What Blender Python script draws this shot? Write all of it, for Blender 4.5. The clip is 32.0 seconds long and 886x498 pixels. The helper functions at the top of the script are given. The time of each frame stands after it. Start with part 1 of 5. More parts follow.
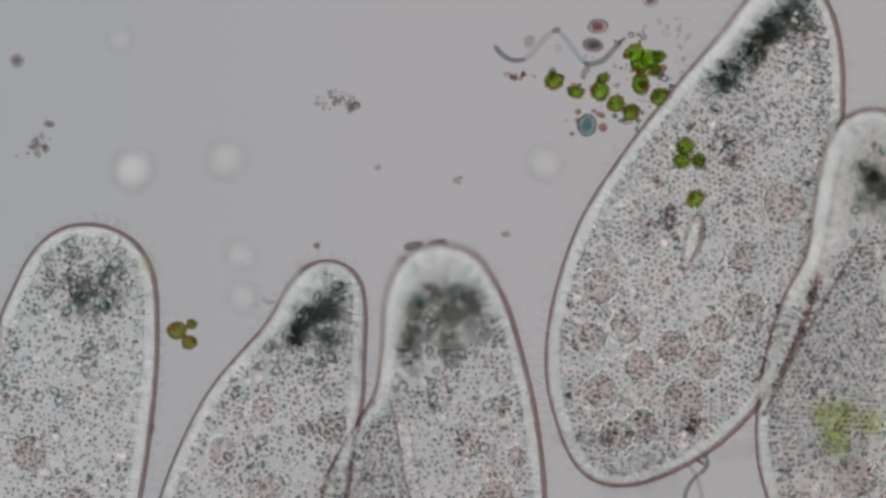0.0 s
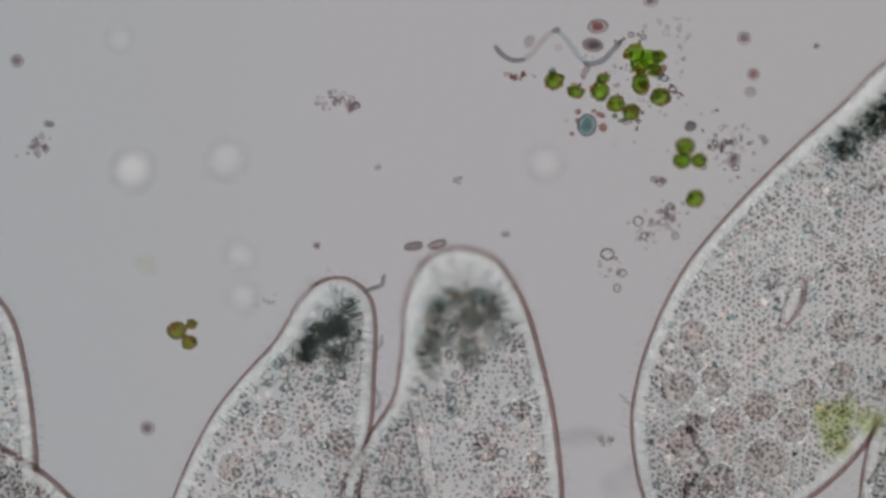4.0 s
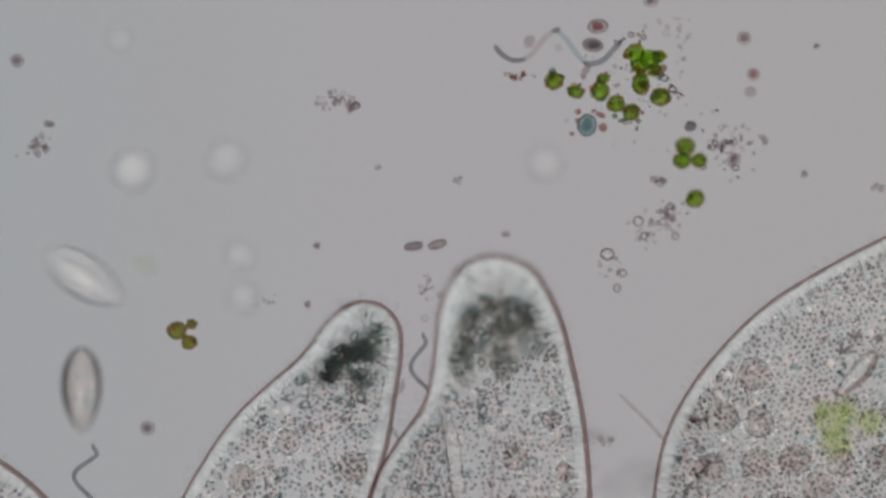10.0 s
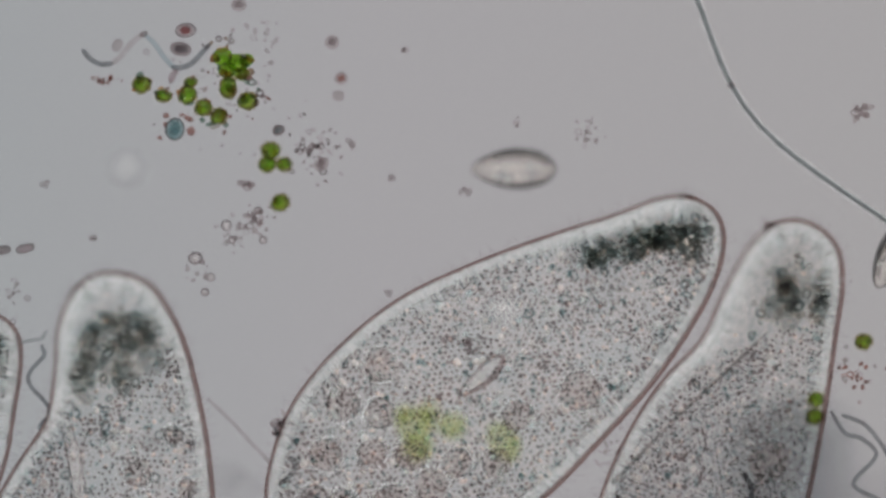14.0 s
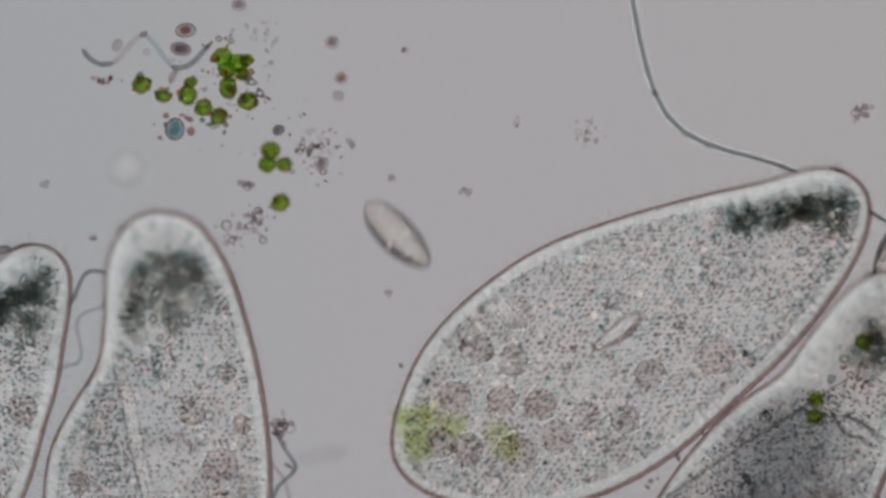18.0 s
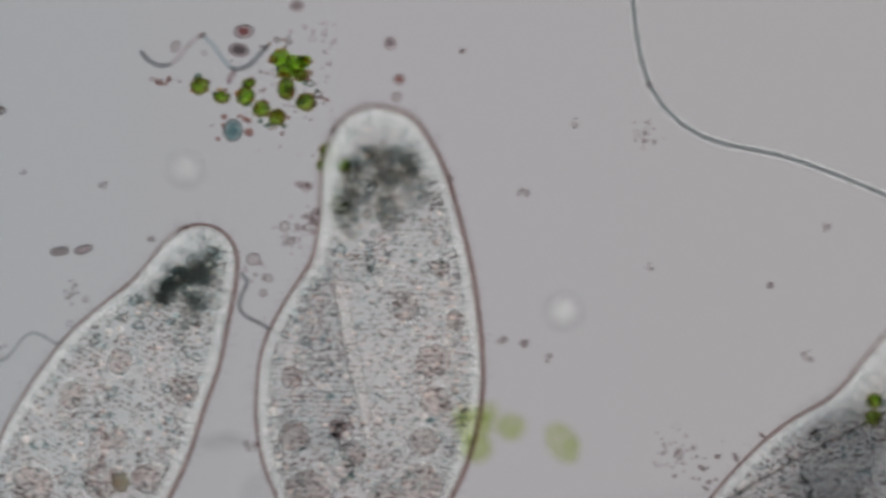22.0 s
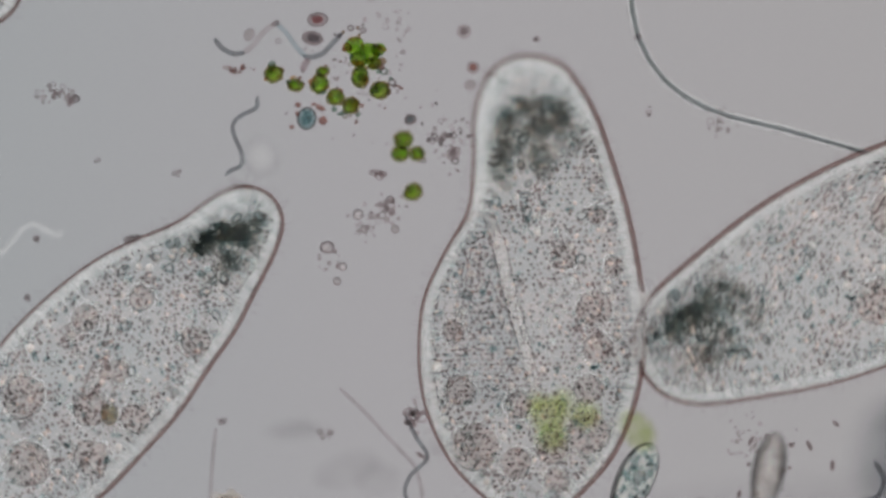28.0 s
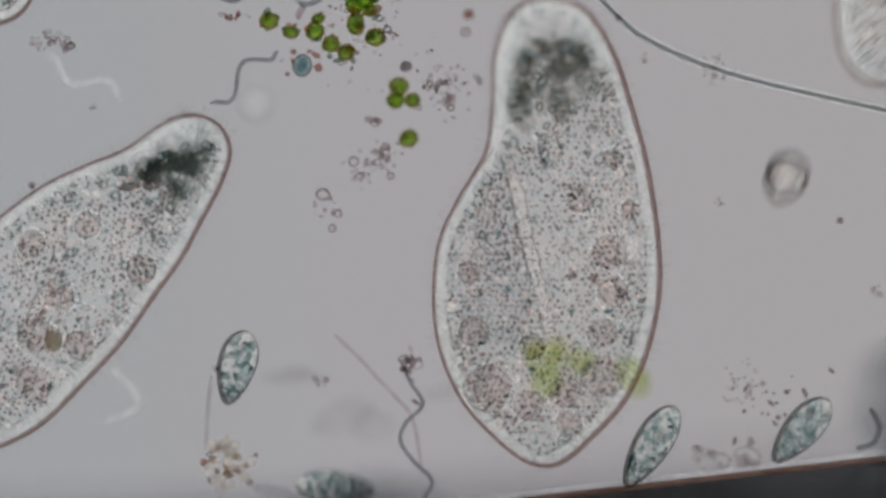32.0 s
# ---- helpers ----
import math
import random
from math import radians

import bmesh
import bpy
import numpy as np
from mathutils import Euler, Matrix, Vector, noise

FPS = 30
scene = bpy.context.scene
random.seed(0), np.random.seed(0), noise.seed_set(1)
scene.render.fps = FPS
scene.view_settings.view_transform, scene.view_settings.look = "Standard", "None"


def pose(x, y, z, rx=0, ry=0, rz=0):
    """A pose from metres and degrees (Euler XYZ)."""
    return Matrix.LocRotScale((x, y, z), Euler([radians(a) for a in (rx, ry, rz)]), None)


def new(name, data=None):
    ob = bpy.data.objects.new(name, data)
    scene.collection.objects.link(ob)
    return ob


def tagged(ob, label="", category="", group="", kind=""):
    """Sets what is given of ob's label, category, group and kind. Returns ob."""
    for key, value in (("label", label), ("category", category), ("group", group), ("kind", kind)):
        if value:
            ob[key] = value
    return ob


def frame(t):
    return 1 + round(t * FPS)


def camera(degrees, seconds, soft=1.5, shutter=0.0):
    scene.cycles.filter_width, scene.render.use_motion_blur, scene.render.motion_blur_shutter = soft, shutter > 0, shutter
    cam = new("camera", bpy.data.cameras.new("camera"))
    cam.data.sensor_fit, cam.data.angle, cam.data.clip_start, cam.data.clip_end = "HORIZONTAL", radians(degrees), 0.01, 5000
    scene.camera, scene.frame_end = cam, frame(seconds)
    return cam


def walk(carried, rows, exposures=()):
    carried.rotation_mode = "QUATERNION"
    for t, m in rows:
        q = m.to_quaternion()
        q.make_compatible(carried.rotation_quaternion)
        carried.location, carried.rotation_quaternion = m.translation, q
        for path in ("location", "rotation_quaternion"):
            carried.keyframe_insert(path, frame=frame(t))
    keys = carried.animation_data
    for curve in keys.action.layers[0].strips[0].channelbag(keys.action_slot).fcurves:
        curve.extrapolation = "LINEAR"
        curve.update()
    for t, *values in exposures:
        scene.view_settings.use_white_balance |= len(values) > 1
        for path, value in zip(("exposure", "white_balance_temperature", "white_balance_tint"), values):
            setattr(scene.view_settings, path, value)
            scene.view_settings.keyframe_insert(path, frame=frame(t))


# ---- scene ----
# One metre here stands for a tenth of a millimetre under the microscope: 400 units of the plan to a metre.
UNIT = 400.0
D = 1.96 / math.tan(radians(2.5))
cam = camera(5, 32.0, soft=3.1, shutter=0.9)
# the objective's shallow depth of focus
cam.data.dof.use_dof, cam.data.dof.focus_distance, cam.data.dof.aperture_fstop = True, D + 0.02, 0.1

# How far the glass has been pushed along, at each time: seconds, plan units across and down.
PAN = [(0, 0, 0), (6, 0, 0), (10, 0, 0), (10.5, -2, 1), (11, -139, 2), (11.5, -365, 4), (12, -513, 5), (12.5, -712, 7),
       (13, -731, 7), (16, -731, 7), (18, -731, 7), (19, -729, 7), (20, -725, 8), (20.5, -722, 8), (21, -718, 9), (21.5, -698, 9),
       (22, -628, 9), (22.5, -522, 8.5), (23, -503, 5.5), (24, -500, 6.5), (25, -498, 6.5), (25.5, -497, 6.5), (27.5, -497, -2),
       (28, -497, -12), (28.5, -498, -37), (29, -498, -64), (29.5, -499, -93), (30, -500, -100), (30.5, -506, -106), (32, -505, -106)]


def pan(t):
    ts = [p[0] for p in PAN]
    return float(np.interp(t, ts, [p[1] for p in PAN])), float(np.interp(t, ts, [p[2] for p in PAN]))


def P(x, y, z=0.0):
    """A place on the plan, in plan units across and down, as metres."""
    k = (1 - z / D) / UNIT
    return Vector(((x - 784) * k, (441 - y) * k, z))


walk(cam, [(t, pose(-dx / UNIT, dy / UNIT, D)) for t, dx, dy in PAN])

# ---- light: the lamp field under the glass, and an added even fill from all round ----
world = bpy.data.worlds.new("fill_light")
scene.world = world
world.use_nodes = True
world.node_tree.nodes["Background"].inputs[0].default_value = (1.0, 0.985, 0.975, 1)
world.node_tree.nodes["Background"].inputs[1].default_value = 1.23


# many clear layers lie over one another here: let light pass through all of them
scene.cycles.transparent_max_bounces = 96

# ---- materials ----
def mat(name, col, col2=None, alpha=1.0, rough=0.5, scale=12.0, bump=0.15, clear=(1, 1, 1), avar=0.0, detail=4.0, rnd=0.0, contrast=(0.35, 0.65), stain=None, drift=None, clear2=None):
    """A stained, slightly uneven surface; alpha below one lets the lamp field shine through, tinted by clear."""
    m = bpy.data.materials.new(name)
    m.use_nodes = True
    nt = m.node_tree
    bsdf = nt.nodes["Principled BSDF"]
    out = nt.nodes["Material Output"]
    bsdf.inputs["Roughness"].default_value = rough
    bsdf.inputs["Specular IOR Level"].default_value = 0.2
    co = nt.nodes.new("ShaderNodeTexCoord")
    no = nt.nodes.new("ShaderNodeTexNoise")
    no.inputs["Scale"].default_value = scale
    no.inputs["Detail"].default_value = detail
    nt.links.new(co.outputs["Object"], no.inputs["Vector"])
    rp = nt.nodes.new("ShaderNodeMapRange")
    rp.inputs["From Min"].default_value, rp.inputs["From Max"].default_value = contrast
    nt.links.new(no.outputs["Fac"], rp.inputs["Value"])
    mx = nt.nodes.new("ShaderNodeMix")
    mx.data_type = "RGBA"
    col2 = col2 or tuple(c * 0.7 for c in col)
    mx.inputs["A"].default_value, mx.inputs["B"].default_value = (*col, 1), (*col2, 1)
    nt.links.new(rp.outputs["Result"], mx.inputs["Factor"])
    last = mx.outputs["Result"]
    if drift:
        # a slow change of tint over the whole thing
        wide, dr, dm = nt.nodes.new("ShaderNodeTexNoise"), nt.nodes.new("ShaderNodeMapRange"), nt.nodes.new("ShaderNodeMix")
        wide.inputs["Scale"].default_value, wide.inputs["Detail"].default_value = 5.5, 2
        dr.inputs["From Min"].default_value, dr.inputs["From Max"].default_value, dr.inputs["To Max"].default_value = 0.42, 0.62, 0.75
        dm.data_type = "RGBA"
        dm.inputs["B"].default_value = (*drift, 1)
        nt.links.new(co.outputs["Object"], wide.inputs["Vector"])
        nt.links.new(wide.outputs["Fac"], dr.inputs["Value"])
        nt.links.new(dr.outputs["Result"], dm.inputs["Factor"])
        nt.links.new(last, dm.inputs["A"])
        last = dm.outputs["Result"]
    if stain:
        ob_info, st, half = nt.nodes.new("ShaderNodeObjectInfo"), nt.nodes.new("ShaderNodeMix"), nt.nodes.new("ShaderNodeMath")
        half.operation = "MULTIPLY"
        half.inputs[1].default_value = 0.4
        st.data_type = "RGBA"
        st.inputs["B"].default_value = (*stain, 1)
        nt.links.new(ob_info.outputs["Random"], half.inputs[0])
        nt.links.new(half.outputs[0], st.inputs["Factor"])
        nt.links.new(last, st.inputs["A"])
        last = st.outputs["Result"]
    if rnd:
        oi = nt.nodes.new("ShaderNodeNewGeometry")
        hs = nt.nodes.new("ShaderNodeHueSaturation")
        mr = nt.nodes.new("ShaderNodeMapRange")
        mr.inputs["To Min"].default_value, mr.inputs["To Max"].default_value = 1 - rnd, 1 + rnd
        nt.links.new(oi.outputs["Random Per Island"], mr.inputs["Value"])
        nt.links.new(mr.outputs["Result"], hs.inputs["Value"])
        nt.links.new(last, hs.inputs["Color"])
        last = hs.outputs["Color"]
    nt.links.new(last, bsdf.inputs["Base Color"])
    if bump:
        bp = nt.nodes.new("ShaderNodeBump")
        bp.inputs["Strength"].default_value = bump
        bp.inputs["Distance"].default_value = 0.02
        nt.links.new(no.outputs["Fac"], bp.inputs["Height"])
        nt.links.new(bp.outputs["Normal"], bsdf.inputs["Normal"])
    if alpha < 1 or avar:
        tr = nt.nodes.new("ShaderNodeBsdfTransparent")
        tr.inputs[0].default_value = (*clear, 1)
        if clear2:
            cm = nt.nodes.new("ShaderNodeMix")
            cm.data_type = "RGBA"
            cm.inputs["A"].default_value, cm.inputs["B"].default_value = (*clear, 1), (*clear2, 1)
            nt.links.new(rp.outputs["Result"], cm.inputs["Factor"])
            nt.links.new(cm.outputs["Result"], tr.inputs[0])
        sh = nt.nodes.new("ShaderNodeMixShader")
        sh.inputs[0].default_value = alpha
        if avar:
            ar = nt.nodes.new("ShaderNodeMapRange")
            ar.inputs["To Min"].default_value, ar.inputs["To Max"].default_value = max(0, alpha - avar), min(1, alpha + avar)
            nt.links.new(rp.outputs["Result"], ar.inputs["Value"])
            nt.links.new(ar.outputs["Result"], sh.inputs[0])
        nt.links.new(tr.outputs[0], sh.inputs[1])
        nt.links.new(bsdf.outputs[0], sh.inputs[2])
        nt.links.new(sh.outputs[0], out.inputs["Surface"])
    return m


def ink(name, col, col2, scale=12.0, rnd=0.0, contrast=(0.35, 0.65), stain=None):
    """Clear stained matter that only takes light away from what shines through it, each wall of it by this tint."""
    m = bpy.data.materials.new(name)
    m.use_nodes = True
    nt = m.node_tree
    nt.nodes.remove(nt.nodes["Principled BSDF"])
    tr, co, no = nt.nodes.new("ShaderNodeBsdfTransparent"), nt.nodes.new("ShaderNodeTexCoord"), nt.nodes.new("ShaderNodeTexNoise")
    rp, mx = nt.nodes.new("ShaderNodeMapRange"), nt.nodes.new("ShaderNodeMix")
    no.inputs["Scale"].default_value, no.inputs["Detail"].default_value = scale, 3
    rp.inputs["From Min"].default_value, rp.inputs["From Max"].default_value = contrast
    mx.data_type = "RGBA"
    mx.inputs["A"].default_value, mx.inputs["B"].default_value = (*col, 1), (*col2, 1)
    nt.links.new(co.outputs["Object"], no.inputs["Vector"])
    nt.links.new(no.outputs["Fac"], rp.inputs["Value"])
    nt.links.new(rp.outputs["Result"], mx.inputs["Factor"])
    last = mx.outputs["Result"]
    if rnd:
        ge, hs, mr = nt.nodes.new("ShaderNodeNewGeometry"), nt.nodes.new("ShaderNodeHueSaturation"), nt.nodes.new("ShaderNodeMapRange")
        mr.inputs["To Min"].default_value, mr.inputs["To Max"].default_value = 1 - rnd, 1 + rnd
        nt.links.new(ge.outputs["Random Per Island"], mr.inputs["Value"])
        nt.links.new(mr.outputs["Result"], hs.inputs["Value"])
        nt.links.new(last, hs.inputs["Color"])
        last = hs.outputs["Color"]
    if stain:
        ob_info, st, half = nt.nodes.new("ShaderNodeObjectInfo"), nt.nodes.new("ShaderNodeMix"), nt.nodes.new("ShaderNodeMath")
        half.operation = "MULTIPLY"
        half.inputs[1].default_value = 0.45
        st.data_type = "RGBA"
        st.inputs["B"].default_value = (*stain, 1)
        nt.links.new(ob_info.outputs["Random"], half.inputs[0])
        nt.links.new(half.outputs[0], st.inputs["Factor"])
        nt.links.new(last, st.inputs["A"])
        last = st.outputs["Result"]
    nt.links.new(last, tr.inputs[0])
    nt.links.new(tr.outputs[0], nt.nodes["Material Output"].inputs["Surface"])
    return m


def glow(name, col, strength):
    m = bpy.data.materials.new(name)
    m.use_nodes = True
    nt = m.node_tree
    nt.nodes.remove(nt.nodes["Principled BSDF"])
    em = nt.nodes.new("ShaderNodeEmission")
    em.inputs[0].default_value, em.inputs[1].default_value = (*col, 1), strength
    nt.links.new(em.outputs[0], nt.nodes["Material Output"].inputs["Surface"])
    return m


LAMP = glow("lamp_field", (0.372, 0.356, 0.368), 1.0)
nt = LAMP.node_tree
co, sx, ra = nt.nodes.new("ShaderNodeTexCoord"), nt.nodes.new("ShaderNodeSeparateXYZ"), nt.nodes.new("ShaderNodeValToRGB")
mp = nt.nodes.new("ShaderNodeMapRange")
mp.inputs["From Min"].default_value, mp.inputs["From Max"].default_value = -2.2, 2.2
nt.links.new(co.outputs["Object"], sx.inputs[0])
nt.links.new(sx.outputs["X"], mp.inputs["Value"])
nt.links.new(mp.outputs["Result"], ra.inputs[0])
ra.color_ramp.elements[0].color, ra.color_ramp.elements[1].color = (0.338, 0.350, 0.363, 1), (0.370, 0.356, 0.362, 1)
ra.color_ramp.elements.new(0.42).color = (0.368, 0.356, 0.370, 1)
nt.links.new(ra.outputs[0], nt.nodes["Emission"].inputs[0])
GLASS = mat("slide_glass", (0.5, 0.55, 0.55), alpha=0.003, rough=0.2, scale=0.6, bump=0)
CYTO = mat("cytoplasm", (0.81, 0.765, 0.75), (0.66, 0.70, 0.705), alpha=0.45, clear=(1.0, 0.99, 0.987), clear2=(0.865, 0.875, 0.878), scale=36, bump=0.1, detail=4, contrast=(0.39, 0.63), drift=(0.63, 0.69, 0.70))
CYTO_G = mat("smooth_cytoplasm", (0.66, 0.635, 0.625), (0.52, 0.545, 0.55), alpha=0.42, clear=(0.99, 0.975, 0.965), clear2=(0.82, 0.83, 0.83), scale=16, bump=0.1, detail=3)
# darker cytoplasm copy: denser, with shade near the glass edge put in
CYTO_D = mat("shaded_dense_cytoplasm", (0.76, 0.71, 0.685), (0.55, 0.565, 0.565), alpha=0.43, clear=(0.985, 0.975, 0.97), clear2=(0.83, 0.84, 0.84), scale=34, bump=0.1, detail=4, contrast=(0.38, 0.62))
SKIN = ink("clear_skin", (1.0, 0.995, 0.992), (0.965, 0.97, 0.972), scale=30)
RIM = ink("pellicle", (0.64, 0.54, 0.525), (0.73, 0.63, 0.615), scale=40)
CORTEX = mat("cortex", (0.97, 0.93, 0.915), (0.75, 0.80, 0.81), alpha=0.2, avar=0.1, scale=45, bump=0.2)
TRICH = ink("trichocysts", (0.80, 0.84, 0.85), (0.885, 0.90, 0.905), scale=30, rnd=0.06)
GRAN = ink("granules", (0.70, 0.635, 0.63), (0.66, 0.645, 0.645), scale=9, rnd=0.12)
FLECK = mat("cream_flecks", (0.98, 0.86, 0.78), (0.9, 0.72, 0.64), alpha=0.42, scale=20, bump=0.2, rnd=0.15)
FLECK_T = ink("teal_flecks", (0.66, 0.755, 0.76), (0.8, 0.85, 0.85), scale=20, rnd=0.1)
GRAN_P = mat("pale_granules", (0.88, 0.78, 0.72), (0.36, 0.48, 0.49), alpha=0.36, scale=9, bump=0, rnd=0.3)
CRYST_S = ink("smoky_crystals", (0.88, 0.902, 0.906), (0.965, 0.945, 0.93), scale=30, rnd=0.08, contrast=(0.42, 0.62))
CRYST = ink("dark_crystals", (0.815, 0.86, 0.865), (0.93, 0.905, 0.885), scale=30, rnd=0.12, contrast=(0.42, 0.62))
CRYST_R = ink("single_crystals", (0.62, 0.69, 0.70), (0.78, 0.78, 0.77), scale=20, rnd=0.15)
SMOKE = ink("dark_haze", (0.90, 0.912, 0.912), (0.96, 0.95, 0.94), scale=14)
VAC = ink("vacuole_fluid", (0.985, 0.96, 0.95), (0.925, 0.895, 0.885), scale=34)
LIP = ink("mouth_lip", (0.66, 0.59, 0.585), (0.82, 0.77, 0.765), scale=34)
VACRING = ink("vacuole_membrane", (0.66, 0.69, 0.69), (0.88, 0.83, 0.82), scale=42)
VACHALO = mat("vacuole_halo", (0.96, 0.95, 0.94), (0.8, 0.86, 0.87), alpha=0.13, avar=0.1, scale=30, bump=0)
FLANK = ink("folded_flank", (0.985, 0.987, 0.988), (0.91, 0.925, 0.93), scale=30, contrast=(0.4, 0.62))
GREEN_O = ink("olive_chloroplast", (0.66, 0.70, 0.34), (0.70, 0.55, 0.40), scale=30, contrast=(0.42, 0.6))
GREEN_F = mat("faint_chloroplast", (0.2, 0.26, 0.05), (0.3, 0.34, 0.12), alpha=0.1, avar=0.06, scale=22, bump=0)
CILIA = ink("cilia", (0.89, 0.88, 0.88), (0.95, 0.935, 0.935), scale=8)
FAINT = ink("faint_thread", (0.82, 0.83, 0.83), (0.88, 0.885, 0.885), scale=14)
GROOVE = mat("groove_lining", (0.86, 0.8, 0.77), (0.5, 0.48, 0.47), alpha=0.13, avar=0.1, scale=26, bump=0.3)
GREEN = ink("chloroplast", (0.68, 0.87, 0.31), (0.47, 0.645, 0.28), scale=26, contrast=(0.4, 0.62), stain=(0.64, 0.60, 0.33))
STAIN = ink("brown_stain", (0.80, 0.60, 0.42), (0.93, 0.83, 0.70), scale=30)
BOTTLE = ink("bottle_green_grains", (0.50, 0.60, 0.54), (0.70, 0.76, 0.72), scale=26)
CORE = ink("bright_chloroplast", (0.9, 0.99, 0.62), (0.78, 0.9, 0.5), scale=40)
OLIVE = mat("olive_food", (0.13, 0.13, 0.035), (0.16, 0.09, 0.05), alpha=0.5, avar=0.2, scale=30, bump=0.2)
GREEN_D = ink("algal_wall", (0.60, 0.63, 0.47), (0.82, 0.74, 0.62), scale=24)
GREEN_P = ink("pale_chloroplast", (0.80, 0.865, 0.57), (0.97, 0.972, 0.91), scale=26, contrast=(0.43, 0.58))
TEAL = ink("teal_cell", (0.56, 0.69, 0.70), (0.84, 0.89, 0.89), scale=42, contrast=(0.42, 0.6))
RED = ink("dark_red_core", (0.62, 0.40, 0.40), (0.72, 0.5, 0.5), scale=30)
BLACK = ink("black_core", (0.52, 0.50, 0.51), (0.66, 0.63, 0.64), scale=30)
RUST = ink("rusty_grains", (0.76, 0.57, 0.53), (0.6, 0.48, 0.46), scale=20, rnd=0.12)
BROWN = ink("brown_grains", (0.68, 0.60, 0.50), (0.54, 0.48, 0.43), scale=20, rnd=0.12)
DARKG = ink("dark_grains", (0.60, 0.575, 0.575), (0.73, 0.68, 0.68), scale=18, rnd=0.12)
FAINTG = ink("faint_grains", (0.87, 0.85, 0.85), (0.93, 0.91, 0.91), scale=16, rnd=0.04)
GREYG = ink("grey_grains", (0.83, 0.80, 0.80), (0.90, 0.87, 0.87), scale=16, rnd=0.06)
PALEF = mat("faint_droplet", (0.6, 0.6, 0.6), (0.48, 0.48, 0.48), alpha=0.15, avar=0.06, scale=6, bump=0)
PALEC = mat("pale_core_highlight", (0.86, 0.84, 0.83), (0.6, 0.57, 0.56), alpha=0.2, avar=0.15, scale=16, bump=0.2)
PALESP = mat("pale_spirillum", (0.7, 0.7, 0.7), (0.55, 0.56, 0.57), alpha=0.17, scale=12, bump=0)
PALEB = mat("pale_droplet", (0.62, 0.62, 0.62), (0.5, 0.5, 0.5), alpha=0.3, scale=4, bump=0)
THREAD = mat("thread", (0.135, 0.15, 0.155), (0.095, 0.105, 0.11), scale=14, bump=0.2)
HALO_TUBE = mat("clear_halo_tube", (0.9, 0.91, 0.91), (0.8, 0.82, 0.83), alpha=0.16, scale=14, bump=0)
CLEARTH = ink("pinkish_clear_thread", (0.90, 0.87, 0.87), (0.95, 0.93, 0.93), scale=16)
TEALTH = ink("teal_clear_thread", (0.83, 0.88, 0.89), (0.88, 0.92, 0.93), scale=16)
STUBTH = ink("reddish_stub", (0.86, 0.77, 0.78), (0.80, 0.76, 0.77), scale=20)
SPIR = ink("spirillum_wall", (0.72, 0.75, 0.76), (0.63, 0.63, 0.64), scale=14)
SWIM = mat("swimmer_body", (0.56, 0.48, 0.44), (0.42, 0.39, 0.375), alpha=0.24, avar=0.08, clear=(0.97, 0.965, 0.96), scale=14, bump=0.1)
SWIMRIM = ink("swimmer_wall", (0.47, 0.475, 0.475), (0.6, 0.6, 0.595), scale=12)
SWIMSHADE = ink("swimmer_inner_shade", (0.83, 0.825, 0.82), (0.9, 0.89, 0.885), scale=10)
SWIM_F = mat("faint_swimmer_body", (0.7, 0.68, 0.66), (0.5, 0.5, 0.5), alpha=0.1, avar=0.06, scale=14, bump=0)
SWIMRIM_F = ink("faint_swimmer_wall", (0.84, 0.845, 0.845), (0.9, 0.9, 0.9), scale=12)
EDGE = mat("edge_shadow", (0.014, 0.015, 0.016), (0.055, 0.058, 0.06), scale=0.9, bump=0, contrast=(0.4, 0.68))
SWIMT = mat("teal_swimmer_body", (0.82, 0.79, 0.76), (0.36, 0.42, 0.42), alpha=0.36, clear=(0.97, 0.965, 0.96), clear2=(0.72, 0.77, 0.77), scale=26, bump=0.1, contrast=(0.42, 0.58))
SAND = mat("beige_jelly", (0.66, 0.61, 0.56), (0.5, 0.46, 0.42), alpha=0.26, avar=0.14, scale=14, bump=0.4)
PALETR = mat("pale_rods", (0.95, 0.94, 0.93), (0.78, 0.84, 0.85), alpha=0.34, scale=30, bump=0)
EDGEHAZE = ink("edge_haze", (0.90, 0.90, 0.905), (0.925, 0.925, 0.93), scale=2)
SMEAR_SHADE = ink("dark_smear_shade", (0.86, 0.87, 0.875), (0.92, 0.925, 0.93), scale=8)
SMEAR = ink("grey_smear", (0.94, 0.94, 0.94), (0.975, 0.975, 0.975), scale=8)
EDGELINE = mat("edge_line", (0.14, 0.07, 0.055), (0.2, 0.12, 0.09), alpha=0.85, scale=9, bump=0.2)

# ---- building blocks ----
rng = np.random.default_rng(7)


def ico(sub):
    bm = bmesh.new()
    bmesh.ops.create_icosphere(bm, subdivisions=sub, radius=1)
    v = np.array([x.co[:] for x in bm.verts])
    f = np.array([[x.index for x in q.verts] for q in bm.faces])
    bm.free()
    return v, f


ICO = {1: ico(1), 2: ico(2), 3: ico(3)}


